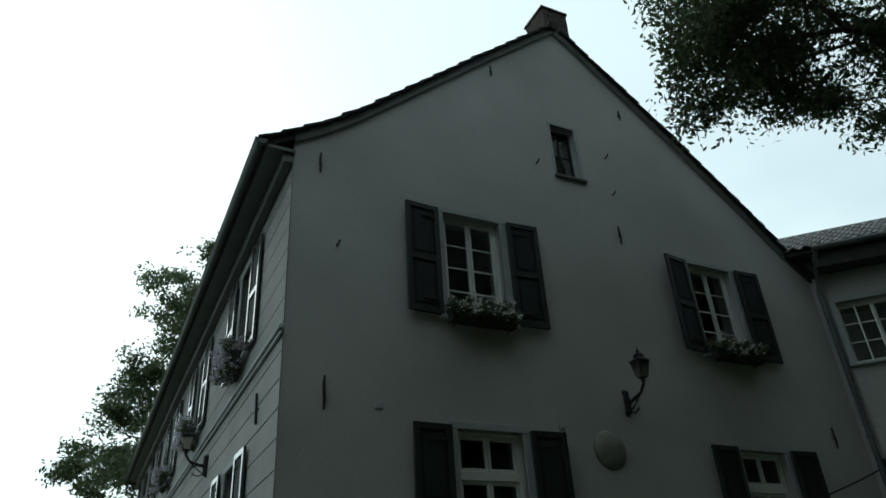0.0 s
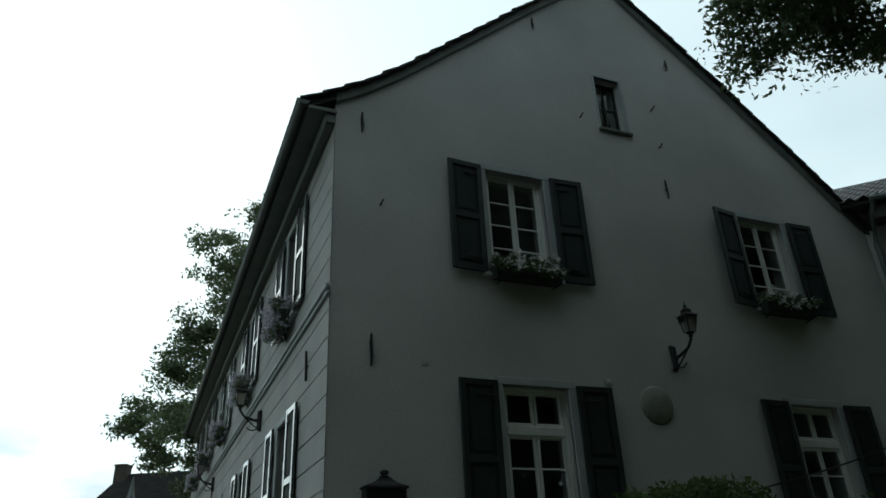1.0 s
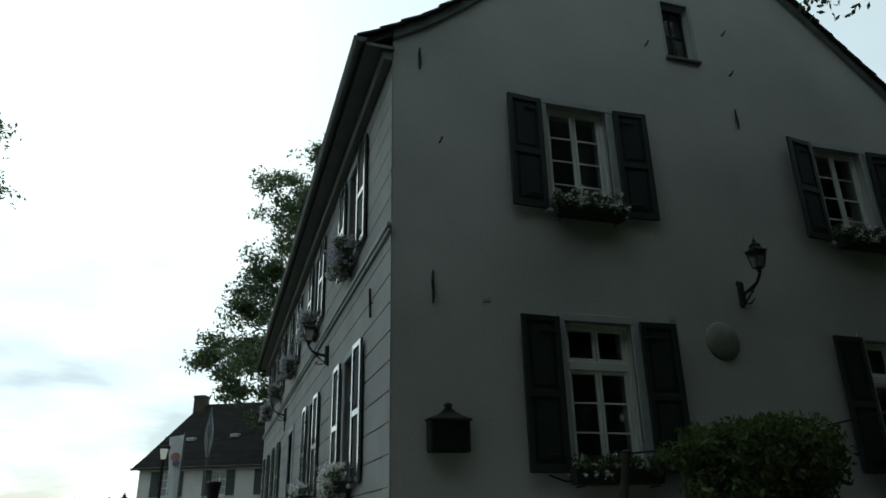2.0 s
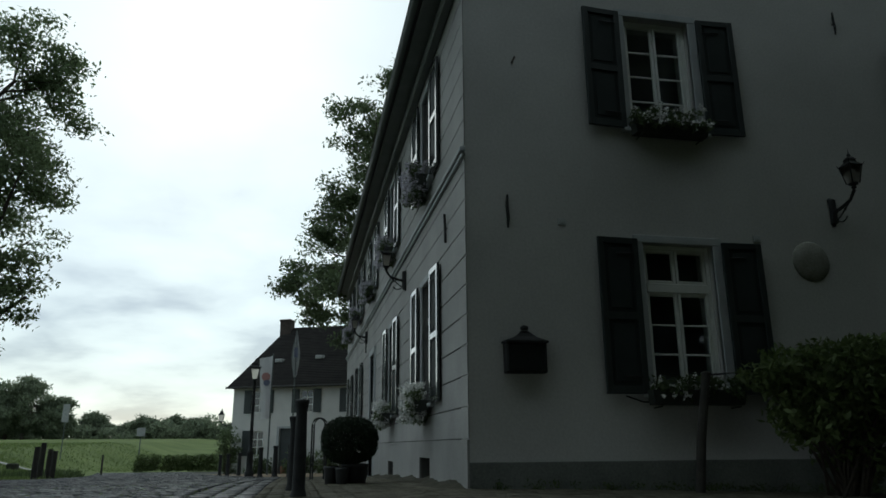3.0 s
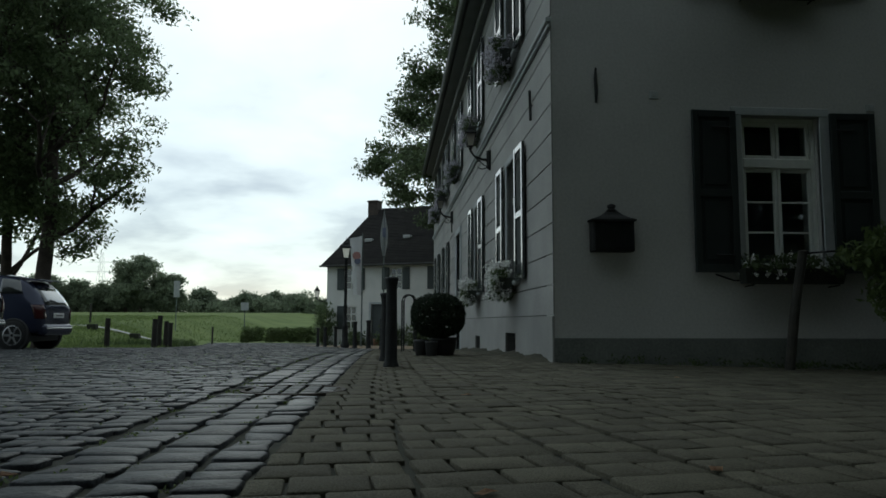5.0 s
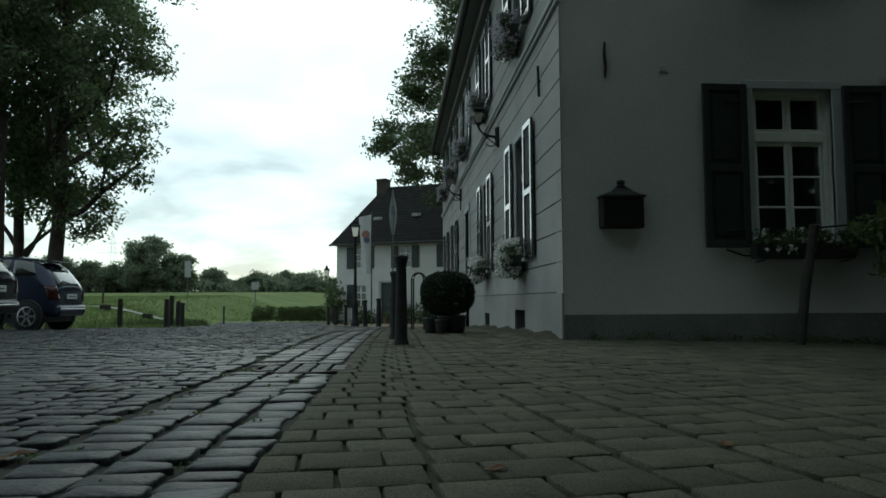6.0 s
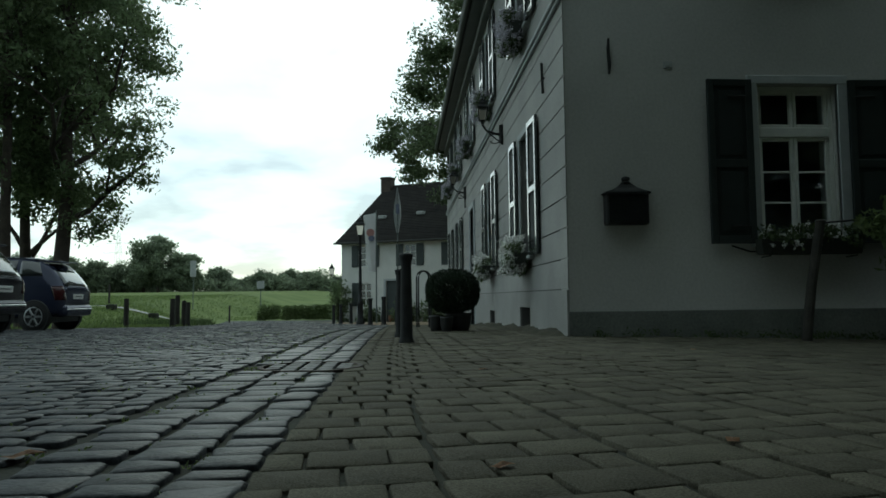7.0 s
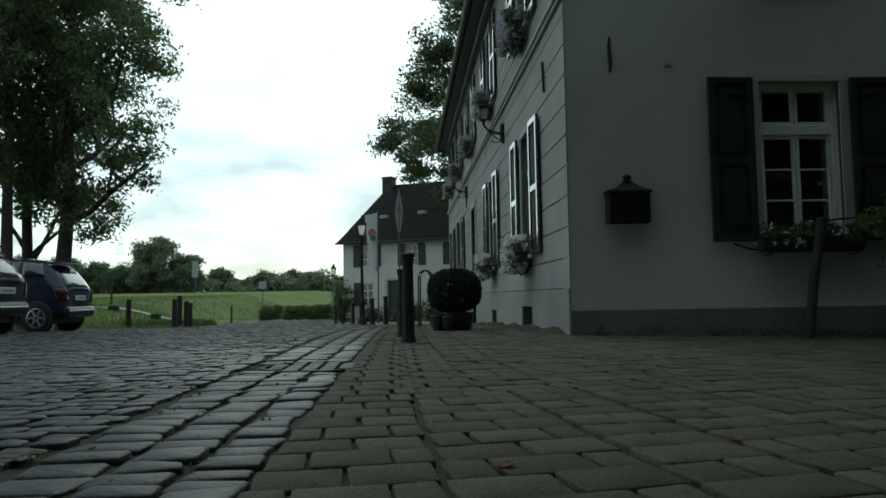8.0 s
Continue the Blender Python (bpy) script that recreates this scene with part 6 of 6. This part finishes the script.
c[:, 2] = gz(c[:, 0], c[:, 1]) - 0.05
h = rng.uniform(0.08, 0.2, n)
a = rng.uniform(0, math.pi, n)
dx, dy = np.cos(a) * 0.03, np.sin(a) * 0.03
lx, ly = rng.normal(0, 0.12, n), rng.normal(0, 0.12, n)
v = np.stack([c + np.stack([dx, dy, 0 * h], 1), c - np.stack([dx, dy, 0 * h], 1), c + np.stack([lx, ly, h], 1)], 1).reshape(-1, 3)
solid("meadow_grass", raw_mesh("meadow_grass", v, np.arange(n * 3).reshape(-1, 3), M_GRASSB), None, "longer green meadow grass", "grass", kind="stuff")

# ---- paving ----


def stone_arrays(cx, cy, w, d, ang, rng, height, bevel, wob, round_=0.0, corner=0.0):
    """Vertices and faces of bevelled stones: base ring, shoulder ring, top ring, middle; corner: how far the corners are worn off."""
    n = len(cx)
    sx, sy = np.array([-1, 1, 1, -1.0]), np.array([-1, -1, 1, 1.0])
    jit = rng.normal(0, wob, (n, 4, 2))
    tilt = rng.normal(0, 0.007 if wob < 0.004 else 0.014, (n, 2))
    dz = rng.normal(0, 0.0018 if wob < 0.004 else 0.003, n)
    if corner:
        sx, sy, jit = np.repeat(sx, 2), np.repeat(sy, 2), np.repeat(jit, 2, axis=1)
        cut = rng.uniform(0.4, 1.3, (n, 8)) * corner
        kx, ky = np.array([0, 1, 1, 0, 0, 1, 1, 0.0]), np.array([1, 0, 0, 1, 1, 0, 0, 1.0])
    else:
        cut, kx, ky = np.zeros((n, 4)), np.zeros(4), np.zeros(4)
    m = len(sx)
    ca, sa = np.cos(ang)[:, None], np.sin(ang)[:, None]
    out_ = []
    for inset, z in ((0.0, -height), (0.0, -bevel), (bevel * 1.5, 0.0)) if corner else ((0.0, -height), (bevel, 0.0)):
        lx = sx[None] * (w[:, None] / 2 - inset - cut * kx[None]) + jit[:, :, 0]
        ly = sy[None] * (d[:, None] / 2 - inset - cut * ky[None]) + jit[:, :, 1]
        X, Y = cx[:, None] + lx * ca - ly * sa, cy[:, None] + lx * sa + ly * ca
        Z = z + dz[:, None] + lx * tilt[:, :1] + ly * tilt[:, 1:]
        out_.append(np.stack([X, Y, Z + gz(X, Y)], -1))
    v = np.concatenate(out_, 1)
    top_ = v.shape[1] - m
    v = np.concatenate([v, v[:, top_:].mean(1, keepdims=True) + np.array([0, 0, round_])], 1)
    tris = []
    for r in range(0, top_, m):
        for k in range(m):
            a, b, c_, d_ = r + k, r + (k + 1) % m, r + m + (k + 1) % m, r + m + k
            tris += [(a, b, c_), (a, c_, d_)]
    tris += [(top_ + k, top_ + (k + 1) % m, top_ + m) for k in range(m)]
    return v, np.array(tris)


def lay(owner, name, cx, cy, w, d, ang, rng, near, material, far_material, height, bevel, wob, round_=0.0, corner=0.0):
    """The 300 stones picked by near become pieces of their own, the rest one joined part."""
    order = np.argsort(near)
    own, rest = order[:300], order[300:]
    v, tris = stone_arrays(cx[own], cy[own], w[own], d[own], ang[own], rng, height, bevel, wob, round_, corner)
    for q in v:
        part(name, raw_mesh(name, q, tris, material), None, owner)
    verts, faces, base = [], [], 0
    for sel, worn in ((rest[cy[rest] < 6.5], corner), (rest[cy[rest] >= 6.5], 0.0)):
        v, tris = stone_arrays(cx[sel], cy[sel], w[sel], d[sel], ang[sel], rng, height, bevel, wob, round_, worn)
        k = v.shape[1]
        verts.append(v.reshape(-1, 3))
        faces.append((base + np.arange(len(sel))[:, None, None] * k + tris[None]).reshape(-1, 3))
        base += len(sel) * k
    ob = part(name + "s", raw_mesh(name + "s", np.concatenate(verts), np.concatenate(faces), far_material), None, owner)
    ob["kind"] = "stuff"


rng = np.random.default_rng(123)


def pavement_edge(y):
    """Kerb line: straight past the house, bending away to the west beyond it."""
    return CURB if y < 19 else CURB - 0.2 * (y - 19)


# concrete pavers: bands between long open joints that fan out from the kerb, courses broken bond within each band
PD = 0.188
BANDS = [CURB - 0.012, 0.075, 0.60, 0.945]
while BANDS[-1] < 12.0:
    BANDS.append(BANDS[-1] + (0.46, 0.23, 0.46, 0.69)[len(BANDS) % 4])


def band_x(x0, y):
    """A long joint: it swings towards the kerb as it runs on."""
    return x0 - min(0.13, max(0.0, 0.035 + 0.13 * x0)) * 2.6 * math.tanh((y - 1.8) / 2.6) if x0 > CURB else x0


def course_y(x, y):
    return y + 0.075 * (x - CURB) + 0.13 * float(softplus(x - 0.15, 0.35))


cx, cy, w, ang = [], [], [], []
for r in range(-32, 172):
    y = 0.42 + r * PD
    for b, (xa, xb) in enumerate(zip(BANDS, BANDS[1:])):
        wide = xb - xa
        n = max(1, round(wide / 0.23))
        cuts = [k / n for k in range(n + 1)] if (r + b) % 2 else [0.0] + [(k + 0.5) / n for k in range(n)] + [1.0]
        if n == 1 and (r + b) % 2 == 0 and wide > 0.3:
            cuts = [0.0, 0.52, 1.0]
        for ca, cb in zip(cuts, cuts[1:]):
            wander = 0.0 if y < 3.1 else 0.085 * (-1) ** r
            lo_, hi_ = band_x(xa, y) + 0.010 + (wander if b else 0.0), band_x(xb, y) - 0.004 + wander
            pa, pb = lo_ + (hi_ - lo_) * ca, lo_ + (hi_ - lo_) * cb
            x = (pa + pb) / 2
            yy = course_y(x, y)
            if (x > 1.75 and yy > YC - 0.12) or x > 12.0 or yy > 20 or yy < -4 or pb - pa < 0.04:
                continue
            cx.append(x), cy.append(yy), w.append(pb - pa - 0.012 + rng.normal(0, 0.0025))
            ang.append(math.atan(0.075 + 0.065 * (1 + (x - 0.15) / math.hypot(x - 0.15, 0.35))) + rng.normal(0, 0.008))
cx, cy, w, ang = map(np.array, (cx, cy, w, ang))
d = np.full(len(cx), PD - 0.006)
lay(bed, "paver", cx, cy, w, d, ang, rng, (cx - 0.25) ** 2 * 1.6 + (np.maximum(cy - 1.4, 0)) ** 2 + np.where(cy < 1.3, 60, 0), M_PAVER, M_PAVERF, 0.05, 0.0024, 0.0025, corner=0.006)
# granite setts: three lines along the kerb, then crosswise courses
cx, cy, w, d, ang = [], [], [], [], []
edge_x = CURB - 0.004
for wide in (0.185, 0.215, 0.225):
    x, y = edge_x - wide / 2, -4.0
    while y < 40:
        ln = rng.uniform(0.095, 0.17) if rng.random() < 0.82 else rng.uniform(0.2, 0.3)
        cx.append(x + rng.normal(0, 0.004)), cy.append(y + ln / 2), w.append(wide - 0.026 + rng.normal(0, 0.007)), d.append(ln - 0.010), ang.append(rng.normal(0, 0.03))
        y += ln
    edge_x -= wide
y = -4.0
r = 0
while y < 54:
    dep = rng.uniform(0.10, 0.128) if y < 12 else rng.uniform(0.12, 0.15)
    x = CURB - 0.645 - rng.uniform(0, 0.05)
    end = max(verge_edge(y), -15.5)
    while x > end:
        ln = rng.uniform(0.11, 0.19) if y < 12 else rng.uniform(0.13, 0.21)
        if y > 26:
            ln *= 1.3
        xx = x - ln / 2
        cx.append(xx), cy.append(y + dep / 2 + 0.05 * math.sin(xx * 1.7) - 0.10 * (xx - CURB) * 0.6 + rng.normal(0, 0.006)), w.append(ln - 0.014), d.append(dep - 0.013), ang.append(-0.06 + rng.normal(0, 0.05) + 0.085 * math.cos(xx * 1.7))
        x -= ln
    y += dep
    r += 1
cx, cy, w, d, ang = map(np.array, (cx, cy, w, d, ang))
hole = ((cx + 0.60) ** 2 + (cy - 4.62) ** 2 > 0.37 ** 2) & ((cy < 20) | (cx < np.array([pavement_edge(q) for q in cy])))
cx, cy, w, d, ang = cx[hole], cy[hole], w[hole], d[hole], ang[hole]
lay(bed, "sett", cx, cy, w, d, ang, rng, (cx + 1.0) ** 2 * 1.2 + np.maximum(cy - 1.5, 0) ** 2 + np.where(cy < 1.4, 60, 0), M_COBBLE, M_COBBLEF, 0.07, 0.005, 0.010, 0.001, corner=0.013)
# manhole cover
mh = thing("manhole_cover", (-0.60, 4.62, gzf(-0.60, 4.62)), "round stone-filled iron manhole cover in the setts", "manhole cover")
bm = B()
zt = gzf(-0.60, 4.62)
lathe(bm, [(0.33, -0.05), (0.33, 0.003), (0.30, 0.004), (0.30, -0.015), (0.02, -0.015)], 32, (-0.60, 4.62, zt))
part("ring", bm, M_RUST, mh)
for i in range(5):
    for j in range(5):
        x, y = -0.22 + i * 0.11, -0.22 + j * 0.11
        if math.hypot(x, y) < 0.25:
            bm = B()
            box(bm, -0.60 + x - 0.048, -0.60 + x + 0.048, 4.62 + y - 0.048, 4.62 + y + 0.048, zt - 0.02, zt + 0.003, 0.008)
            part("stone", bm, M_COBBLE, mh)
# moss tufts in the joints, fallen leaves
rng = np.random.default_rng(131)
n = 1300
c = np.stack([rng.uniform(-4.5, -0.5, n), rng.uniform(1.3, 12, n), np.zeros(n)], 1)
c[:, 2] = gz(c[:, 0], c[:, 1]) - 0.010
solid("moss_tufts", leaves_mesh("moss_tufts", c, 11, 0.035, 0.013, M_GRASSB, rng, 0.3, 1.6, -0.4), None, "green moss and weeds in the sett joints", "moss", kind="stuff")
for x, y, a in ((0.24, 1.80, 20), (0.95, 2.05, 70), (0.45, 4.2, 10), (2.3, 5.6, 50), (-1.05, 2.04, 30)):
    bm = B()
    prof_ = [(-0.035, 0), (-0.015, 0.016), (0.012, 0.02), (0.04, 0.0), (0.012, -0.02), (-0.015, -0.016)]
    ring = [bm.verts.new((u, v_, 0.006 + 0.10 * v_ * v_ * 6 + 0.004 * math.sin(u * 90))) for u, v_ in prof_]
    mid = bm.verts.new((0, 0, 0.004))
    for k in range(6):
        bm.faces.new((mid, ring[k], ring[(k + 1) % 6]))
    bmesh.ops.solidify(bm, geom=bm.faces[:], thickness=0.0012)
    ob = solid("fallen_leaf", bm, M_LEAFDRY, "small curled brown fallen leaf on the paving", "leaf", "fallen leaves")
    ob.matrix_basis = Matrix.Translation((x, y, gzf(x, y) + 0.003)) @ pose(0, 0, 0, 0, 0, a) @ Matrix.Scale(1.5 if x < -1 else 1.0, 4)
# crumbling earth and grit heaped along the foot of the long wall
rng = np.random.default_rng(151)
ny, nx_ = 150, 14
v, f = [], []
for j in range(ny + 1):
    y = YC - 0.12 + 9.0 * j / ny
    reach = 0.42 + 0.16 * math.sin(y * 2.3) + 0.08 * math.sin(y * 7.1)
    top_ = min(1.0, 0.25 + 1.4 * max(0.0, y - YC - 0.05)) * (0.065 + 0.025 * math.sin(y * 3.7 + 1))
    for i in range(nx_ + 1):
        u = i / nx_
        x = XC + 0.02 - reach * u
        bumps = 0.024 * noise.noise(Vector((x * 6, y * 6, 3.1))) + 0.008 * noise.noise(Vector((x * 21, y * 21, 1.7)))
        v.append((x, y, gzf(x, y) + (top_ * (1 - u) ** 1.4 + bumps) * min(1.0, 4 * (1 - u)) - 0.02 * u))
for j in range(ny):
    for i in range(nx_):
        a = j * (nx_ + 1) + i
        f += [(a, a + nx_ + 1, a + nx_ + 2), (a, a + nx_ + 2, a + 1)]
solid("earth_bank", raw_mesh("earth_bank", v, f, M_GRIT, True), None, "crumbling earth and grit along the foot of the long wall", "earth", kind="stuff")
# rough grass round the verge posts
n = 5200
c = np.stack([rng.normal(-9.2, 1.5, n), rng.normal(33.5, 2.2, n), np.zeros(n)], 1)
c = c[[x < verge_edge(y) + 0.35 and y > 27 for x, y, z in c]]
c[:, 2] = gz(c[:, 0], c[:, 1]) - 0.04
n = len(c)
h = rng.uniform(0.12, 0.42, n)
a = rng.uniform(0, math.pi, n)
dx, dy = np.cos(a) * 0.022, np.sin(a) * 0.022
lx, ly = rng.normal(0, 0.1, n), rng.normal(0, 0.1, n)
v = np.stack([c + np.stack([dx, dy, 0 * h], 1), c - np.stack([dx, dy, 0 * h], 1), c + np.stack([lx, ly, h], 1)], 1).reshape(-1, 3)
solid("rough_grass", raw_mesh("rough_grass", v, np.arange(n * 3).reshape(-1, 3), M_LEAFD2), None, "taller rough dark grass round the verge posts", "grass", kind="stuff")
# weeds along the foot of the gable
rng = np.random.default_rng(141)
n = 260
c = np.stack([XC + 0.2 + rng.uniform(0, 1, n) ** 0.8 * 9.6, YC - 0.06 - rng.uniform(0, 0.16, n), np.zeros(n)], 1)
c[:, 2] = gz(c[:, 0], c[:, 1]) + rng.uniform(-0.01, 0.07, n)
solid("weeds", leaves_mesh("weeds", c, 12, 0.06, 0.018, M_LEAFD2, rng, 0.6, 2.4, -0.6), None, "low green weeds along the foot of the gable wall", "weeds", kind="stuff")
